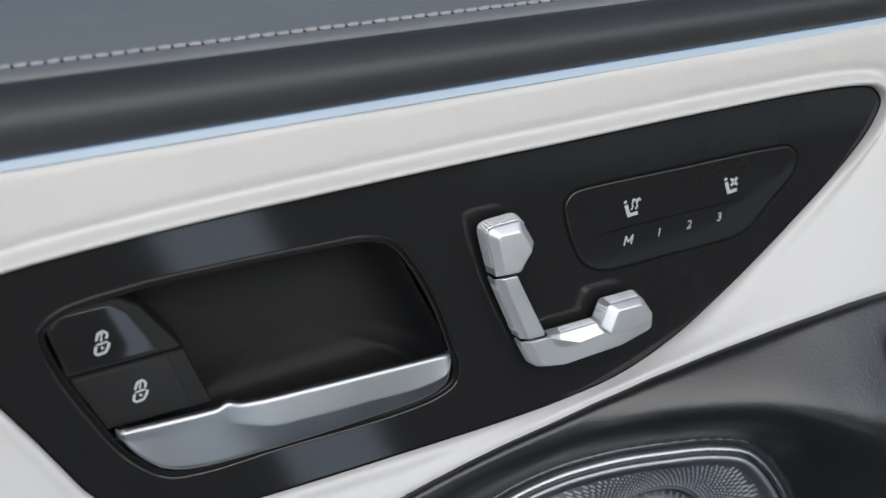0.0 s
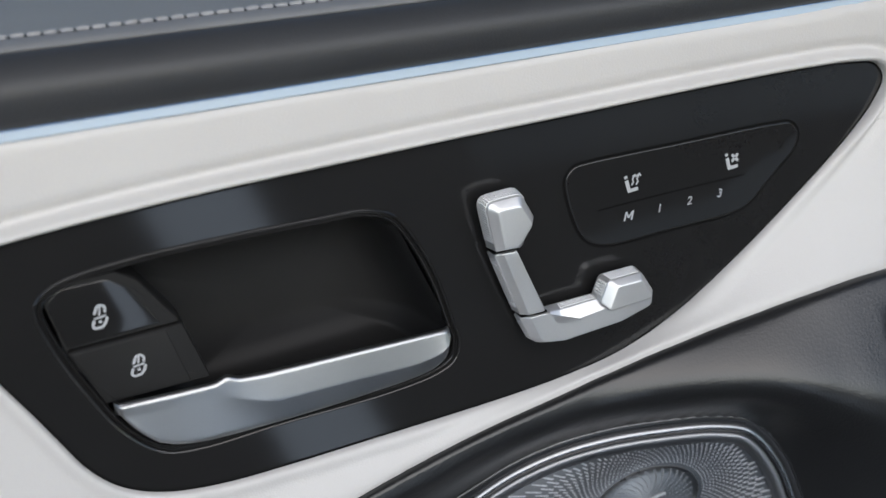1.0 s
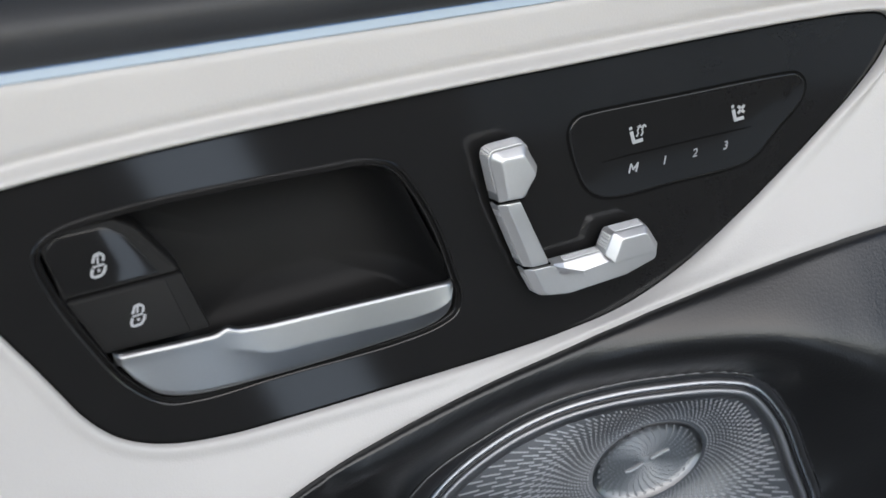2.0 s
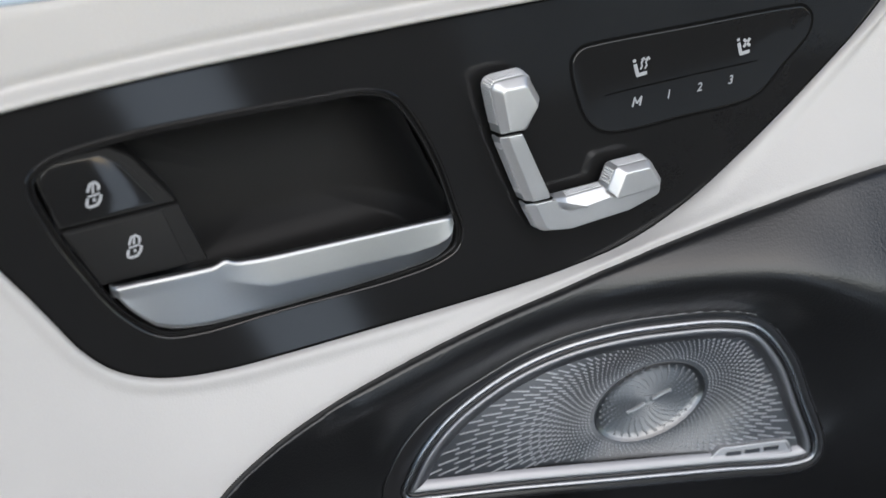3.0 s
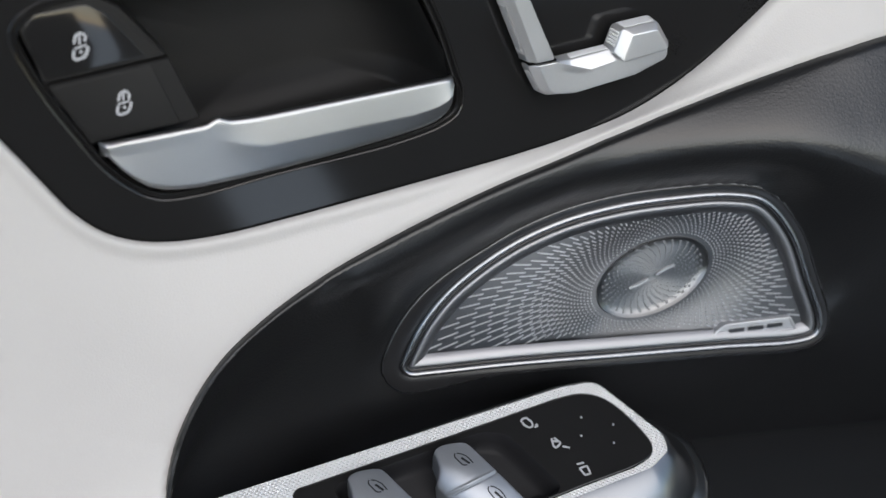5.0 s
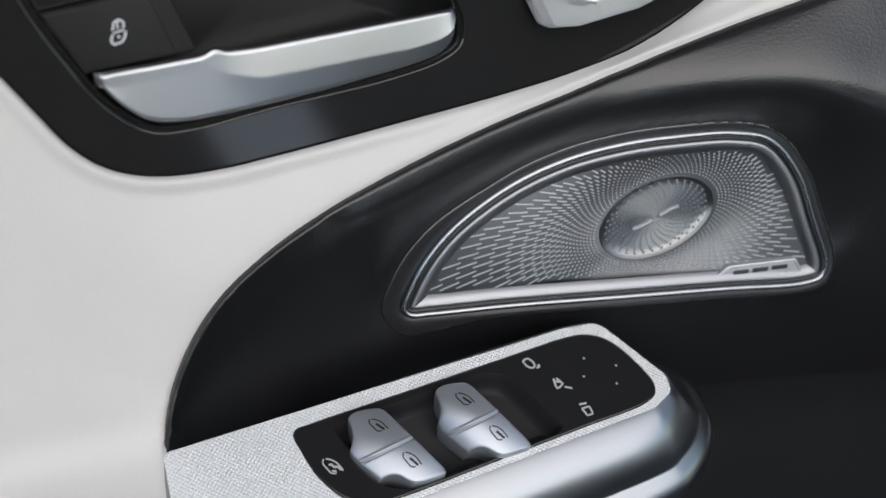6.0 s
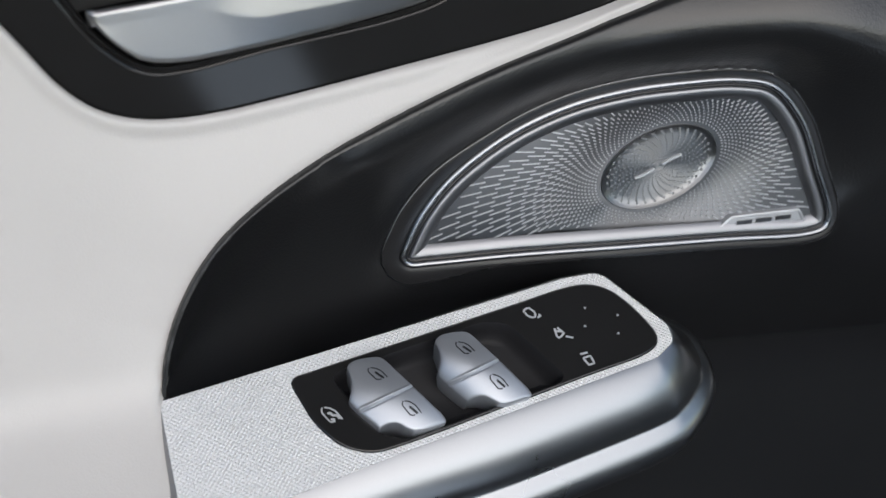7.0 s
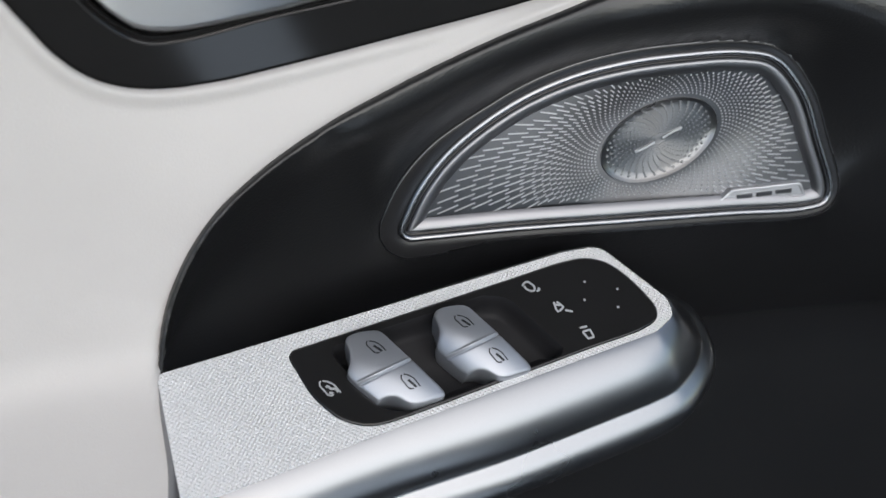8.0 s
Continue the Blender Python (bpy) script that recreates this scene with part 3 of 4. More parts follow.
# ---- seat shaped adjuster ----
seat = thing("seat_adjuster", "silver seat-shaped adjuster switch with knurled sides", "switch")


def between(lo, hi, k):
    return lo + (hi - lo) * k


def lever_part(name, foot, crown, z0, z1, z2, label, r_foot=1.0, r_crown=1.0):
    """A tapered block with soft edges: a wall from the foot outline at z0 up to z1, a sloping shoulder, a flat crown at z2."""
    lo, hi = rounded(foot, r_foot, 9), rounded(crown, r_crown, 9)
    wall = between(lo, hi, 0.3 * (z1 - z0) / (z2 - z0))

    def level(q, z):
        return np.c_[q, np.full(len(q), z)]

    rings = [level(offset(lo, 0.6), z0), level(offset(lo, 0.15), z0 + 0.1), level(lo, z0 + 0.5)]
    rings += [level(between(lo, wall, k), between(z0 + 0.5, z1, k)) for k in (0.2, 0.8, 0.95)]
    rings += [level(between(wall, hi, k), between(z1, z2, k + u)) for k, u in ((0.04, 0.05), (0.14, 0.05), (0.84, 0.05), (0.95, 0.03))]
    c = hi.mean(0)
    rings += [level(c + (hi - c) * k, z2 + u) for k, u in ((0.985, 0.03), (0.95, 0.06), (0.86, 0.07), (0.5, 0.07), (0.1, 0.07))]
    v, f = rings_mesh(rings, True, True)
    ob = linked(name, v, f, SILVER, seat, label, smooth=0)
    ob.data.shade_smooth()
    return ob, (lo, wall, z0 + 0.5, z1)


def knurl(block, first, last_one, trim, z_lo, z_hi, parent, pitch=0.95, proud=0.3):
    """Rows of small studs on the wall of a block, along its outline from one of its points to another."""
    lo, wall, za, zb = block
    n_all = len(lo)
    span = [(first + k) % n_all for k in range((last_one - first) % n_all + 1)]
    at = [between(lo[span], wall[span], (z - za) / (zb - za)) for z in (z_lo, z_hi)]

    def cut(line):
        run = np.linalg.norm(np.diff(line, axis=0), axis=1).sum()
        fine = spaced(line, 400, False)
        return fine[int(400 * trim[0] / run) : 400 - int(400 * trim[1] / run)]

    L, H = cut(at[0]), cut(at[1])
    n = max(2, int(np.linalg.norm(np.diff(L, axis=0), axis=1).sum() / pitch))
    L, H = np.c_[spaced(L, n + 1, False), np.full(n + 1, z_lo)], np.c_[spaced(H, n + 1, False), np.full(n + 1, z_hi)]
    m = max(2, int((z_hi - z_lo) / pitch))
    mid = lo.mean(0)
    pieces = []
    for i in range(n):
        for j in range(m):
            q = [L[p] + (H[p] - L[p]) * (w / m) for p, w in ((i, j), (i + 1, j), (i + 1, j + 1), (i, j + 1))]
            flat = sum(q) / 4
            nrm = np.cross(q[1] - q[0], q[3] - q[0])
            nrm = nrm / np.linalg.norm(nrm)
            if nrm[:2] @ (flat[:2] - mid) < 0:
                nrm = -nrm
            q = [c + nrm * 0.04 for c in q]
            inner = [flat + (c - flat) * 0.42 + nrm * proud for c in q]
            pieces.append((q + inner, [(0, 1, 5, 4), (1, 2, 6, 5), (2, 3, 7, 6), (3, 0, 4, 7), (4, 5, 6, 7)]))
    return joined("knurling", pieces, STUD, parent, "fine pyramid knurling", DOOR, 0)


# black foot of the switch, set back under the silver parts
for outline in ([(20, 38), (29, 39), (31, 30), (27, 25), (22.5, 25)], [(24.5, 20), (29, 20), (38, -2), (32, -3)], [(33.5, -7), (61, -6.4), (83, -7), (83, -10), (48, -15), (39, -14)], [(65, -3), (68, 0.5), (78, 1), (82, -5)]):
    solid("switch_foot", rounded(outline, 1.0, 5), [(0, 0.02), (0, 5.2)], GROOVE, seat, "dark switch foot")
HEAD0 = [(16.4, 42.2), (31.4, 43.6), (36.4, 34), (31.6, 23.6), (20.2, 22.9)]
HEAD1 = [(21.2, 39.0), (29.8, 39.2), (34.0, 31.6), (28.8, 24.3), (23.4, 24.4)]
head, block = lever_part("backrest_knob", HEAD0, HEAD1, 3.8, 10.4, 13.0, "silver knob with knurled side", [3.6, 4.2, 3, 1.2, 0.8], [1.6, 1.8, 1.6, 0.8, 0.6])
knurl(block, 44, 17, (2.6, 0.0), 4.5, 10.1, head, 1.0, 0.5)
BAR0 = [(20.2, 21.6), (29.6, 21.8), (40.9, -3.4), (29.6, -3.2)]
BAR1 = [(24.0, 21.9), (29.2, 21.9), (39.8, -3.3), (33.4, -3.6)]
bar_ob, block = lever_part("backrest_bar", BAR0, BAR1, 3.6, 8.4, 10.2, "silver bar with knurled side", 0.8, 0.6)
knurl(block, 35, 0, (2.4, 1.6), 4.5, 8.0, bar_ob, 0.9, 0.45)
SEAT0 = [(29.9, -4.6), (41.4, -4.6), (43.5, -4.4), (47.0, -4.2), (61.8, -3.4), (86.2, -4.6), (86.6, -10.6), (71.8, -15.2), (47.9, -17.8), (35.8, -16.6)]
SEAT1 = [(33.9, -4.7), (40.4, -4.4), (41.6, -7.8), (47.0, -10.2), (64.0, -7.7), (84.8, -6.6), (84.6, -10.4), (71.8, -14.4), (47.9, -16.8), (38.8, -15.6)]
lbar, block = lever_part("cushion_bar", SEAT0, SEAT1, 3.6, 7.4, 10.2, "silver bar with a knurled top", [0.8, 0.6, 1.5, 4, 3, 2.5, 4, 8, 8, 5], [0.6, 0.6, 2, 4, 3, 2, 3, 8, 8, 4])
knurl(block, 31, 40, (0.4, 0.2), 4.4, 7.2, lbar, 0.85, 0.38)
knurl(block, 85, 0, (1.6, 1.4), 4.4, 7.1, lbar, 0.85, 0.4)
KNOB0 = [(61.8, -4.6), (65.2, 3.6), (80.4, 4.4), (86.4, -5.4)]
KNOB1 = [(65.2, -8.2), (69.0, 0.9), (79.0, 1.3), (83.8, -6.6)]
knob, block = lever_part("cushion_knob", KNOB0, KNOB1, 3.8, 9.8, 12.4, "silver knob with knurled sides", [0.8, 2.6, 3, 1.2], [0.8, 1.4, 2, 1])
knurl(block, 8, 11, (1.2, 0.2), 4.6, 9.5, knob, 0.95, 0.42)
knurl(block, 15, 20, (0.4, 0.2), 4.6, 9.5, knob, 0.95, 0.42)
for ends in ([(20.6, 22.3), (31.0, 22.7)], [(30.6, -3.95), (41.0, -3.95)]):
    bar("joint", ends, 0.7, 3.9, 9.3, GROOVE, seat, "dark joint")

# ---- loudspeaker ----
speaker = thing("loudspeaker", "silver perforated loudspeaker grille in a chrome frame", "loudspeaker", SPK)
for part_name, part_mat, words, prof in (
        ("surround", FLANGE, "black outer flange", [(-3.3, -0.3), (-2.8, -0.2), (-2.0, -0.35), (-1.2, -0.5), (-0.7, -0.6)]),
        ("outer_lip", CHROME, "thin metal lip", [(-4.0, -3.6), (-3.9, -0.5), (-3.65, -0.1), (-3.4, -0.1), (-3.2, -0.5)]),
        ("chrome_frame", BRIGHT, "bright rounded chrome frame", [(-0.8, -1.2), (-0.6, -0.2), (-0.2, 0.45), (0.4, 0.85), (1.0, 0.9), (1.6, 0.6), (2.0, 0.0), (2.2, -0.8)]),
        ("inner_gap", FLANGE, "dark gap inside the frame", [(2.15, -0.7), (2.5, -0.9), (3.0, -0.9), (3.3, -0.4)]),
        ("inner_band", BAND, "satin metal inner band", [(3.2, -0.7), (3.4, 0.3), (3.9, 0.7), (4.8, 0.7), (6.4, 0.2), (7.4, -0.4), (8.4, -1.4)])):
    v, f = rings_mesh(raised(RIM, [(d - TIP * (d < -2.5), h) for d, h in prof]), False, False)
    linked(part_name, v, f, part_mat, speaker, words, SPK, 60)
CX, CY, CR = 17.3, -4.0, 24.5
OVAL = np.array([[math.cos(radians(18)), -math.sin(radians(18))], [math.sin(radians(18)), math.cos(radians(18))]]) @ np.diag([1.0, 0.64])
OVAL_BACK = np.linalg.inv(OVAL)


def oval(r, t):
    """A point of the grille: radius along the oval's long axis, and angle."""
    return np.array([CX, CY]) + r * (OVAL @ np.array([np.cos(t), np.sin(t)])).T


def grille_height(x, y):
    w = OVAL_BACK @ np.array([np.asarray(x) - CX, np.asarray(y) - CY])
    r = np.hypot(w[0], w[1])
    return -1.6 - 4.6 * np.exp(-((r - CR) / 22) ** 2)


turns = np.linspace(0, 2 * math.pi, 220, endpoint=False)
inner = offset(RIM, 7.0)
back = OVAL_BACK @ (inner - (CX, CY)).T
ang = np.arctan2(back[1], back[0])
hole = np.array([oval(CR, t) for t in ang])
rings = []
for t in np.linspace(0, 1, 30):
    p = inner + (hole - inner) * t
    turned = (p - (CX, CY)) @ np.array([[math.cos(radians(18)), -math.sin(radians(18))], [math.sin(radians(18)), math.cos(radians(18))]])
    rings.append(np.c_[turned, grille_height(p[:, 0], p[:, 1])])
DISH_AT = SPK @ pose(CX * 0.001, CY * 0.001, 0, 0, 0, 18)
v, f = rings_mesh(rings, False, False)
grille_ob = linked("grille", v, f, GRILLE, speaker, "brushed metal grille", DISH_AT, 0)
grille_ob.data.shade_smooth()
DISH = [(1.0, -6.4), (0.985, -5.7), (0.95, -6.2), (0.9, -7.0), (0.75, -7.1), (0.5, -7.25), (0.25, -7.4), (0.04, -7.5)]
v, f = rings_mesh([np.c_[CR * r * np.cos(turns), 0.64 * CR * r * np.sin(turns), np.full(220, h)] for r, h in DISH], False, True)
linked("centre_dish", v, f, DISHMETAL, speaker, "oval dished centre of brushed metal", DISH_AT, 60)
for side in (-1, 1):
    line = [(CX + side * x, CY + side * (2.6 * math.sin(x / 9.5 * math.pi / 2) ** 1.2 + 0.12 * x)) for x in np.linspace(1.6, 9.5, 12)]
    bar("centre_clip", line, 0.9, -8, -6.5, DASHES, speaker, "", SPK)
PIECES, LONG, DOTS = [], [], []
inner2 = offset(RIM, 9.0)
count = 88


def slot(p, d, length, w, h):
    nrm = np.array([-d[1], d[0]])
    outl = [p + d * length / 2 * sx + nrm * w / 2 * sy for sx, sy in ((-1, -1), (1, -1), (1, 1), (-1, 1))]
    return ([(*q, h - 0.3) for q in outl] + [(*(p + (q - p) * 0.8), h + 0.3) for q in outl], [(0, 1, 5, 4), (1, 2, 6, 5), (2, 3, 7, 6), (3, 0, 4, 7), (4, 5, 6, 7)])


r, ring_no = CR + 2.2, 0
while r < 130:
    length = 0.75 + 8.6 * float(step(r, 33, 68))
    turn = np.array([2 * math.pi * (k + 0.5 * (ring_no % 2)) / count + 0.0022 * r for k in range(count)])
    xy = np.array([oval(r, t) for t in turn])
    for p, t, good in zip(xy, turn, inside(xy, inner2)):
        if good:
            d = oval(r + 0.5, t + 0.0011) - p
            stretch = np.linalg.norm(d) / 0.5
            (LONG if length > 5 and len(LONG) < 300 else PIECES).append(slot(p, d / np.linalg.norm(d), length * stretch, 0.5 + 0.15 * float(step(r, 30, 70)), float(grille_height(*p))))
    r += length * 0.62 + 1.0
    ring_no += 1
for ring_no in range(12):
    r = 3.6 + ring_no * 1.62
    h = np.interp(r / CR, [0.04, 0.25, 0.5, 0.75, 0.9], [-7.5, -7.4, -7.25, -7.1, -7.0])
    for k in range(34):
        t = 2 * math.pi * k / 34 - 0.085 * r
        d = oval(r + 0.5, t - 0.042) - oval(r, t)
        DOTS.append(slot(oval(r, t), d / np.linalg.norm(d), 0.3 + 0.036 * r, 0.25 + 0.036 * r, float(h)))
dashes = joined("perforation", PIECES, DASHES, speaker, "rows of bright embossed slots", SPK, 0)
tagged(dashes, kind="stuff")
tagged(joined("dish_perforation", DOTS, DOTMETAL, speaker, "fine spiral of embossed dots", SPK, 0), kind="stuff")
for v, f in LONG:
    linked("slot", v, f, DASHES, grille_ob, "", SPK, 0)
EMB = rounded([(37.5, -32.6), (46, -25.8), (75.5, -26.2), (79, -33.2)], [1.5, 4, 3, 1.5], 8)
emblem = solid("emblem", EMB, [(0, -3), (0, -0.6), (0.3, 0.0), (0.9, 0.1), (1.3, -0.4)], DASHES, speaker, "small silver badge", SPK)
for k in range(3):
    bar("badge_bar", [(48.5 + 8.4 * k, -29.4), (55.0 + 8.4 * k, -29.5)], 1.7, -0.6, 0.1, CHROME, emblem, "", SPK)

# ---- window switch console on the armrest ----
console = thing("window_switch_console", "silver armrest console with window and mirror switches", "switch panel", ARM)
PLATE = rounded([(-86.2, 18.2), (68, 22.0), (83, 20.5), (98.5, -8), (97.5, -15), (88, -19.2), (-17.7, -24.6), (-60, -27.6), (-90.2, -29)], [0.5, 12, 9, 6, 4, 6, 40, 40, 0.5], 10)
PLATE = spaced(np.r_[PLATE, PLATE[:1]], 420, True)
BLACK = curve_pts([(-42.6, 11.4), (-40.6, 13.3), (-36, 13.6), (0, 15.2), (45, 17.3), (66, 18.2), (75, 17.4), (82, 13.8), (86.6, 7.8), (91.4, -4), (92.5, -10.4), (90.4, -14.4), (84, -16.7),
                   (60, -18), (20, -20.3), (-12, -22), (-22.7, -21.7), (-28.2, -19.7), (-33.7, -15.5), (-36.9, -10.7), (-39.7, -4.7), (-41.8, 5)], 180)


def with_hole(name, outer, hole, h, mat, parent, label, at):
    bm = bmesh.new()
    loops = []
    for outline in (outer, hole):
        vs = [bm.verts.new((x * 0.001, y * 0.001, h * 0.001)) for x, y in outline]
        loops += [bm.edges.new((vs[i], vs[(i + 1) % len(vs)])) for i in range(len(vs))]
    bmesh.ops.triangle_fill(bm, edges=loops, use_beauty=True)
    bmesh.ops.recalc_face_normals(bm, faces=bm.faces)
    if sum(fc.normal.z for fc in bm.faces) < 0:
        bmesh.ops.reverse_faces(bm, faces=bm.faces)
    me = bpy.data.meshes.new(name)
    bm.to_mesh(me)
    bm.free()
    me.materials.append(mat)
    ob = new(name, me)
    ob.parent = parent
    ob.matrix_basis = parent.matrix_world.inverted() @ at
    if label:
        tagged(ob, label)
    return ob


with_hole("cover_plate", PLATE, BLACK, 0, KNURL, console, "finely knurled silver cover plate", ARM)
RECESS = rounded([(-29.5, 10.6), (31, 13.8), (40, 10.5), (51.5, -14.6), (49.5, -17.4), (-10.5, -20.8), (-20, -16)], [4, 8, 12, 6, 4, 4, 8], 8)
v, f = rings_mesh(raised(BLACK, [(-0.3, -1.0), (0, -0.6), (0.3, 0.15), (0.8, 0.35)]), False, False)
linked("insert_edge", v, f, GLOSS, console, "", ARM, 60)
with_hole("switch_insert", offset(BLACK, 0.8), RECESS, 0.35, GLOSS, console, "gloss black switch insert", ARM)
v, f = rings_mesh(raised(RECESS, [(0, 0.35), (0.4, -0.2), (0.9, -4), (2.5, -8), (5, -9)]), False, True)
linked("switch_well", v, f, MATT, console, "dark recessed well", ARM, 50)


def crest(q, lift, lean):
    """Height of a rocker over the well at paddle points: arched along it and rounded off across it, and the fall across it alone."""
    t = (-6.5 - q[:, 0]) / 22.5 - 0.35
    fall = np.where(t < 0, 1.0 * (t / 0.35) ** 2, lean * (t / 0.65) ** 2)
    return 6.8 * (1 - ((q[:, 1] + 4.5) / 25) ** 2) + lift * (q[:, 1] + 4.5) / 16 - fall, fall


PADDLE = curve_pts([(-6.5, 9.2), (-6.6, 2), (-6.6, -5), (-6.2, -12), (-5.7, -18.8), (-6.6, -20), (-11, -20.1), (-15.8, -20), (-18, -19.5), (-19.5, -17.8), (-20.6, -16.0), (-22.6, -15.1), (-25.4, -15.2),
                    (-27.2, -15.6), (-27.9, -13.6), (-28.8, -9), (-29.0, -5), (-28.2, -3), (-26.2, -1), (-23.6, 1.6), (-21.6, 4.4), (-20.2, 7.0), (-18.7, 9.6), (-15, 11.3), (-8, 10.4)], 300)


def rocker(du, lift, lean):
    """A two-part rocker paddle: waisted side, finger notch in front, a raised line across its middle."""
    spine = np.c_[np.full(len(PADDLE), -13.5), np.clip(PADDLE[:, 1], -12, 6)]
    rings = []

    def ring(q, drop):
        z, fall = crest(q, lift, lean)
        x, y = q[:, 0] - 0.45 * q[:, 1], q[:, 1]
        if drop is not None and drop > -0.6:
            over = y - (-4.6 + 0.16 * (x + 4))
            z = z + 0.45 * np.exp(-((over - 0.3) / 0.4) ** 2) - 0.6 * np.exp(-((over + 0.6) / 0.3) ** 2)
        z = np.full(len(q), -8.5) if drop is None else z + drop
        rings.append(np.c_[x + 0.24 * fall + du, y + 0.4 * fall, z])

    for d, drop in ((0.9, None), (0.0, -4.5), (0.0, -0.55), (0.12, -0.2), (0.4, 0.0), (1.0, 0.08)):
        ring(offset(PADDLE, d), drop)
    base = offset(PADDLE, 1.0)
    for t in np.linspace(0.06, 1.0, 16):
        ring(base + (spine - base) * t, 0.08)
    return rings_mesh(rings, False, False)


def window_sign(ca, cb, height, mat, parent, scale=1.0, child=False):
    """A car door with its window: a bent line, a sloping line and a thick bar between."""
    lines = [([(0.2, 3.1), (-0.7, 1.8), (1.2, -2.9), (2.9, -3.1)], 0.5), ([(0.9, 3.0), (2.6, 2.1), (4.2, 0.4), (5.4, -3.0)], 0.5), ([(1.8, 0.5), (4.0, -2.9)], 0.9)]
    if child:
        lines[2] = ([(1.2, 0.4), (2.2, 0.6), (2.6, -0.8), (4.2, -1.0), (4.6, -2.6)], 0.8)
        lines.append(([(1.6, -1.9), (3.0, -2.4)], 0.7))
    pieces = []
    for pts, w in lines:
        v, f = stroke(spaced(np.array([(ca + (x - 2.2) * scale, cb + y * scale) for x, y in pts], float), 9, False), w * scale, -0.6, 0.06)
        pieces.append(([(x, y, z + height(x, y)) for x, y, z in v], f))
    joined("window_sign", pieces, mat, parent, "", ARM, 0)


for du, lift, lean in ((0.0, 0.3, 3.4), (33.0, 0.9, 5.6)):
    v, f = rocker(du, lift, lean)
    sw = linked("window_rocker", v, f, ROCKER, console, "satin silver window rocker switch", ARM, 50)

    def top_at(x, y, du=du, lift=lift, lean=lean):
        q = np.array([[x - du + 0.45 * y, y]])
        for _ in range(4):
            z, fall = crest(q, lift, lean)
            yy = y - 0.4 * fall
            q = np.c_[x - du - 0.24 * fall + 0.45 * yy, yy]
        return float(crest(q, lift, lean)[0][0]) + 0.1

    for ca, cb in ((-14.6, 3.6), (-7.8, -12.0)):
        window_sign(ca + du, cb, top_at, ETCH, sw, 0.92)
window_sign(-33.3, -3.7, lambda x, y: 0.42, PRINT, console, 1.0, True)
# folding, adjusting and second mirror signs: each a mirror housing with its foot
HOUSING = [(-2.3, 1.0), (-1.2, 2.2), (0.4, 2.2), (1.8, -0.2), (1.6, -2.0), (-0.2, -2.0), (-1.6, -0.4), (-1.7, 0.8)]
for ca, cb, lines in ((49.6, 11.9, [HOUSING, [(1.9, -2.6), (3.4, -2.2)], [(2.8, -1.4), (3.4, -2.2)]]),
                      (56.6, 1.2, [[(-0.8, 2.1), (-1.3, -1.0), (-0.7, -2.2)], [(0.3, 2.0), (1.8, -0.8), (-0.4, -2.0)], [(-0.6, 0.9), (0.9, 0.2)], [(1.9, -2.2), (4.4, -3.6)]]),
                      (62.3, -11.8, [[(-1.7, 2.5), (1.2, 2.3)], [(-1.4, 0.7), (-0.5, -2.4), (1.8, -2.4), (1.7, 0.8), (-1.4, 0.7)]])):
    pieces = [stroke(spaced(np.array([(ca + x, cb + y) for x, y in ln], float), 12, False), 0.75, 0.3, 0.45) for ln in lines]
    joined("mirror_sign", pieces, PRINT, console, "", ARM, 0)
for ca, cb in ((70.7, 7.7), (81.5, 1.2), (67.4, 0.7), (78.3, -5.8)):
    t = np.linspace(0, 2 * math.pi, 12, endpoint=False)
    v, f = rings_mesh(raised(np.c_[ca + 0.45 * np.cos(t), cb + 0.45 * np.sin(t)], [(0, 0.3), (0, 0.45)]))
    linked("mirror_dot", v, f, PRINT, console, "", ARM, 0)

# the smooth silver side below the cover plate: it swells towards the cabin and the front
out = PLATE - offset(PLATE, 1.0)
for _ in range(40):
    out = (np.roll(out, 1, 0) + out + np.roll(out, -1, 0)) / 3
out /= np.linalg.norm(out, axis=1, keepdims=True)
swell = np.clip(0.10 + 0.22 * step(PLATE[:, 0], -50, 40) + 0.95 * step(-out[:, 1], -0.35, 0.6) + 1.05 * step(out[:, 0], 0.2, 0.9) * (1 - 0.75 * step(out[:, 1], -0.3, 0.45)), 0, 1.25) * step(PLATE[:, 0], -110, -88)
for _ in range(70):
    swell = (np.roll(swell, 1) + swell + np.roll(swell, -1)) / 3
prof = [(0, 0.0), (0.8, -0.15), (4, -1.2), (8, -3.6), (12, -7.5), (14.4, -11.5), (15.6, -14.6), (15.6, -15.8), (16.4, -16.4), (18.6, -17.4), (21.4, -19.4), (23.4, -22.4), (24.2, -25.4), (24.0, -28.5), (22, -33), (14, -40), (0, -46)]
nose = step(out[:, 0], 0.1, 0.9)
for _ in range(70):
    nose = (np.roll(nose, 1) + nose + np.roll(nose, -1)) / 3
v, f = rings_mesh([np.c_[PLATE + out * (d * swell * (1 + nose * float(np.interp(h, [-26, -17, -10, -5, 0], [-0.15, -0.05, -0.3, -0.5, -0.5]))))[:, None], np.full(len(PLATE), h)] for d, h in prof], False, False)
linked("silver_side", v, f, SIDEMETAL, console, "smooth satin silver side", ARM, 60)


# ---- unseen surroundings, plain and dark, mostly added for reflections ----
def box(name, lo, hi, mat, label):
    V = [(x * 1000, y * 1000, z * 1000) for x in (lo[0], hi[0]) for y in (lo[1], hi[1]) for z in (lo[2], hi[2])]
    F = [(0, 1, 3, 2), (4, 6, 7, 5), (0, 4, 5, 1), (2, 3, 7, 6), (0, 2, 6, 4), (1, 5, 7, 3)]
    ob = linked(name, V, F, mat, None, label, Matrix.Identity(4), 0)
    return tagged(ob, kind="structure")


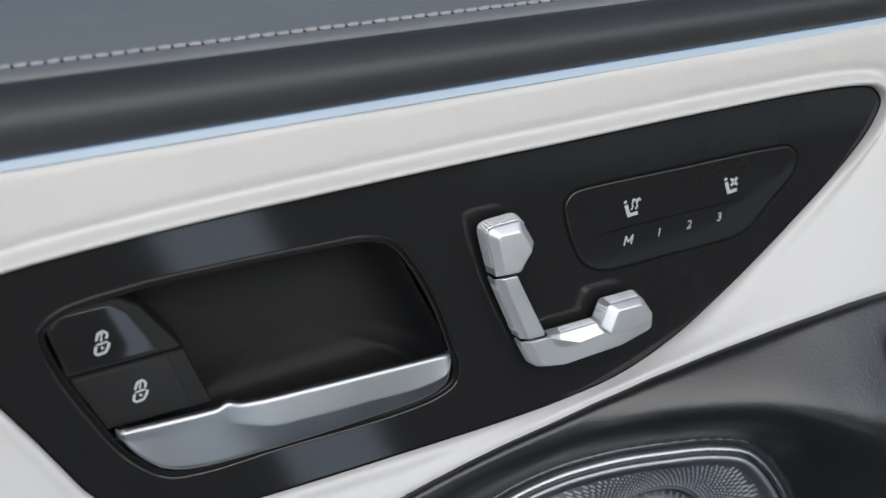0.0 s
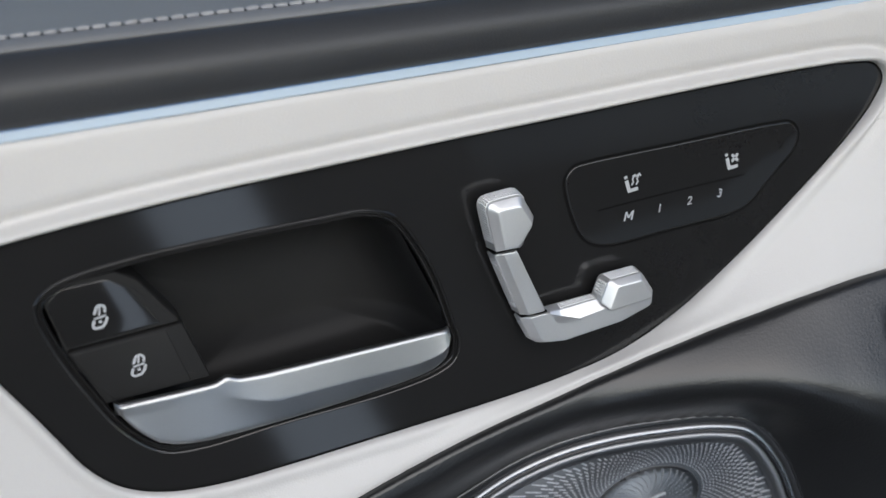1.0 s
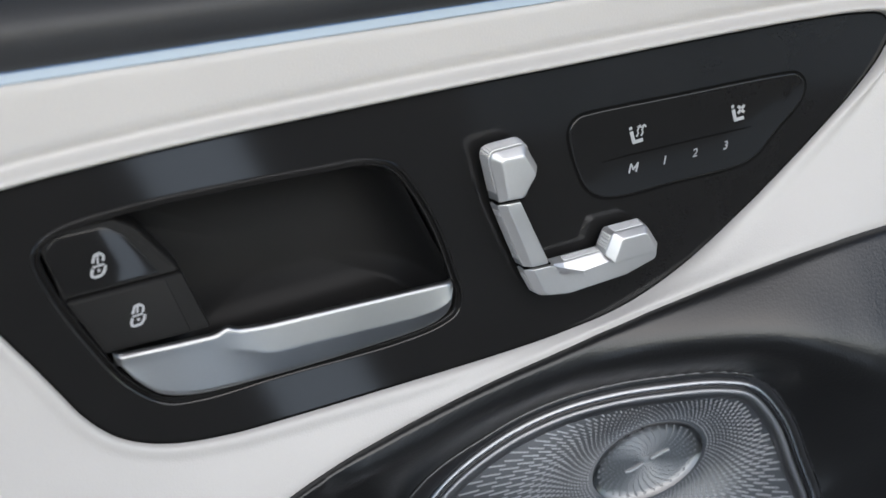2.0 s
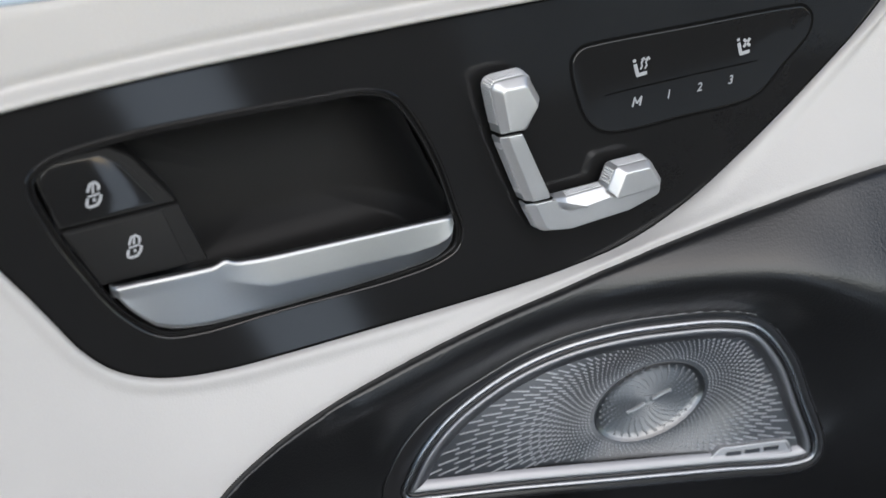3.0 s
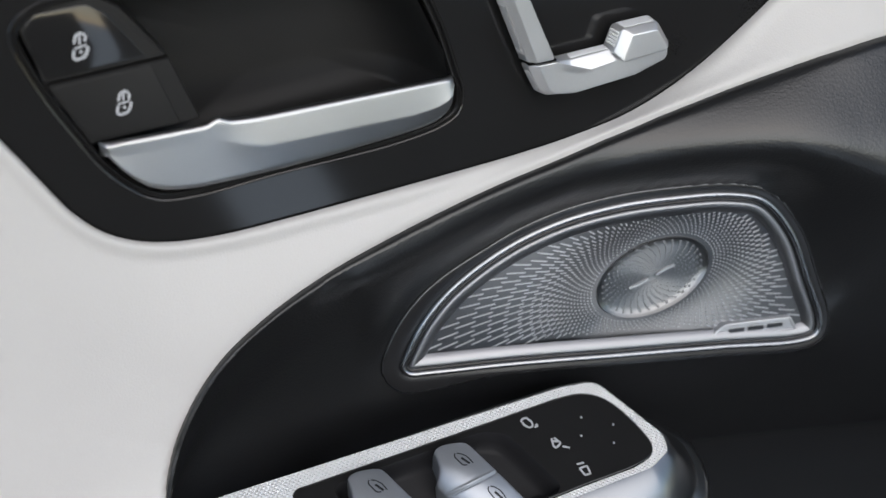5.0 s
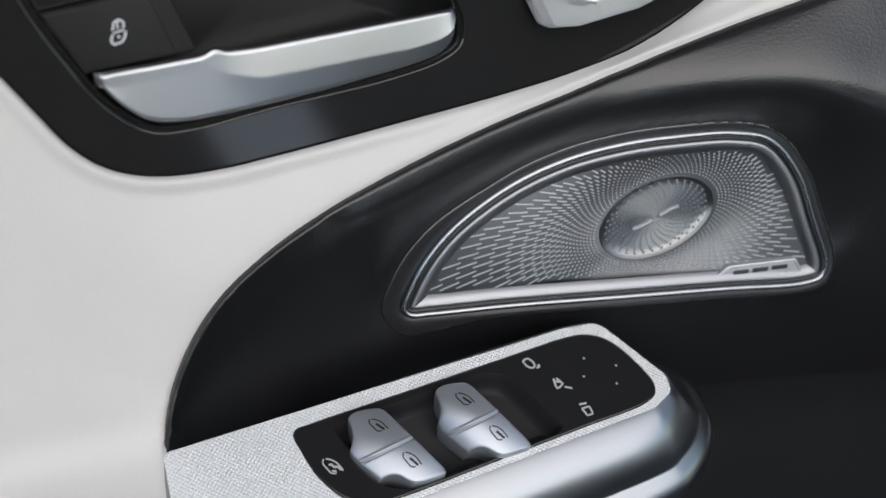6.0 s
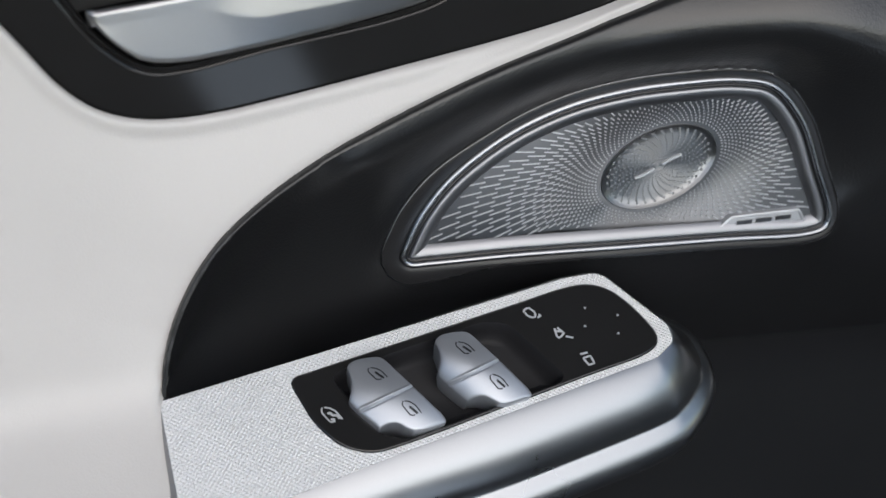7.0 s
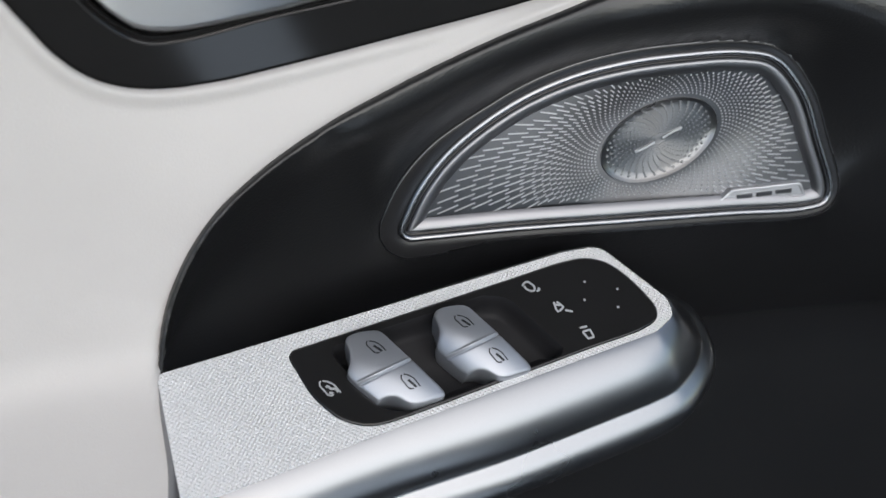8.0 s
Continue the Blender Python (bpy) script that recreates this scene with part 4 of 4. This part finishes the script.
def slab(name, corners, y0, y1, mat, label):
    """A wall piece between two depths with a four-cornered face (x, z)."""
    n = len(corners)
    V = [(x * 1000, y * 1000, z * 1000) for y in (y0, y1) for x, z in corners]
    F = [tuple(range(n)), tuple(range(n, 2 * n))] + [(i, (i + 1) % n, n + (i + 1) % n, n + i) for i in range(n)]
    return tagged(linked(name, V, F, mat, None, label, Matrix.Identity(4), 0), kind="structure")


box("wall_north", (-0.75, 0.356, 0.15), (0.85, 0.42, 1.185), LINING, "dark shell of the car side behind the door lining")
box("floor", (-1.8, -1.4, 0.10), (1.8, 0.5, 0.15), LINING, "dark cabin floor carpet")
# unseen wall pieces opposite, added and toned for what the gloss panel reflects
slab("wall_west", [(-1.8, 0.15), (0.46, 0.15), (0.08, 1.16), (-1.8, 1.16)], -1.32, -1.25, LINING, "unseen dark wall piece reflected in the panel")
slab("wall_middle", [(0.542, 0.461), (0.906, 0.461), (0.74, 1.16), (0.28, 1.16)], -1.32, -1.25, DIMWALL, "unseen dim wall piece beside the reflected gap")
slab("wall_middle_base", [(0.66, 0.15), (0.98, 0.15), (0.906, 0.46), (0.542, 0.46)], -1.32, -1.25, LINING, "unseen dark wall piece below the dim one")
slab("wall_east", [(0.826, 0.80), (1.9, 0.80), (1.9, 1.16), (0.741, 1.16)], -1.32, -1.25, GREYWALL, "unseen grey wall piece that lightens the panel's reflection")
slab("wall_east_base", [(0.981, 0.15), (1.9, 0.15), (1.9, 0.799), (0.826, 0.799)], -1.32, -1.25, LINING, "unseen dark wall piece that keeps reflections dark")
# two unseen dark screens, added to keep bright sky out of the metal
box("wall_front", (0.72, -0.05, 0.15), (0.78, 0.355, 1.40), LINING, "unseen dark screen that darkens the console nose")
box("wall_rear", (-0.80, -0.60, 0.15), (-0.74, 0.355, 1.22), LINING, "unseen dark screen that darkens the speaker's chrome tip")
box("ground", (-40, -40, -0.05), (40, 40, 0.0), CONCRETE, "pale concrete ground outside")
# unseen roof strip, cut so that the console reflects it instead of sky
box("ceiling", (-1.3, 0.0, 1.75), (0.80, 0.6, 1.80), HEADLINER, "unseen strip of roof that shades the console")
# unseen glowing sheet behind the gap, added for the bright streak on the panel
BACKDROP = surface("glowing_daylight_sheet", (0.8, 0.85, 0.9), 0.9, 0, [], vary=0.05, stain=1)
be = BACKDROP.node_tree.nodes["Principled BSDF"]
be.inputs["Emission Color"].default_value = (0.60, 0.75, 1.0, 1)
be.inputs["Emission Strength"].default_value = 1.3
box("backdrop", (-0.8, -1.72, 0.0), (2.4, -1.70, 1.10), BACKDROP, "unseen glowing sheet standing in for daylight through the gap")
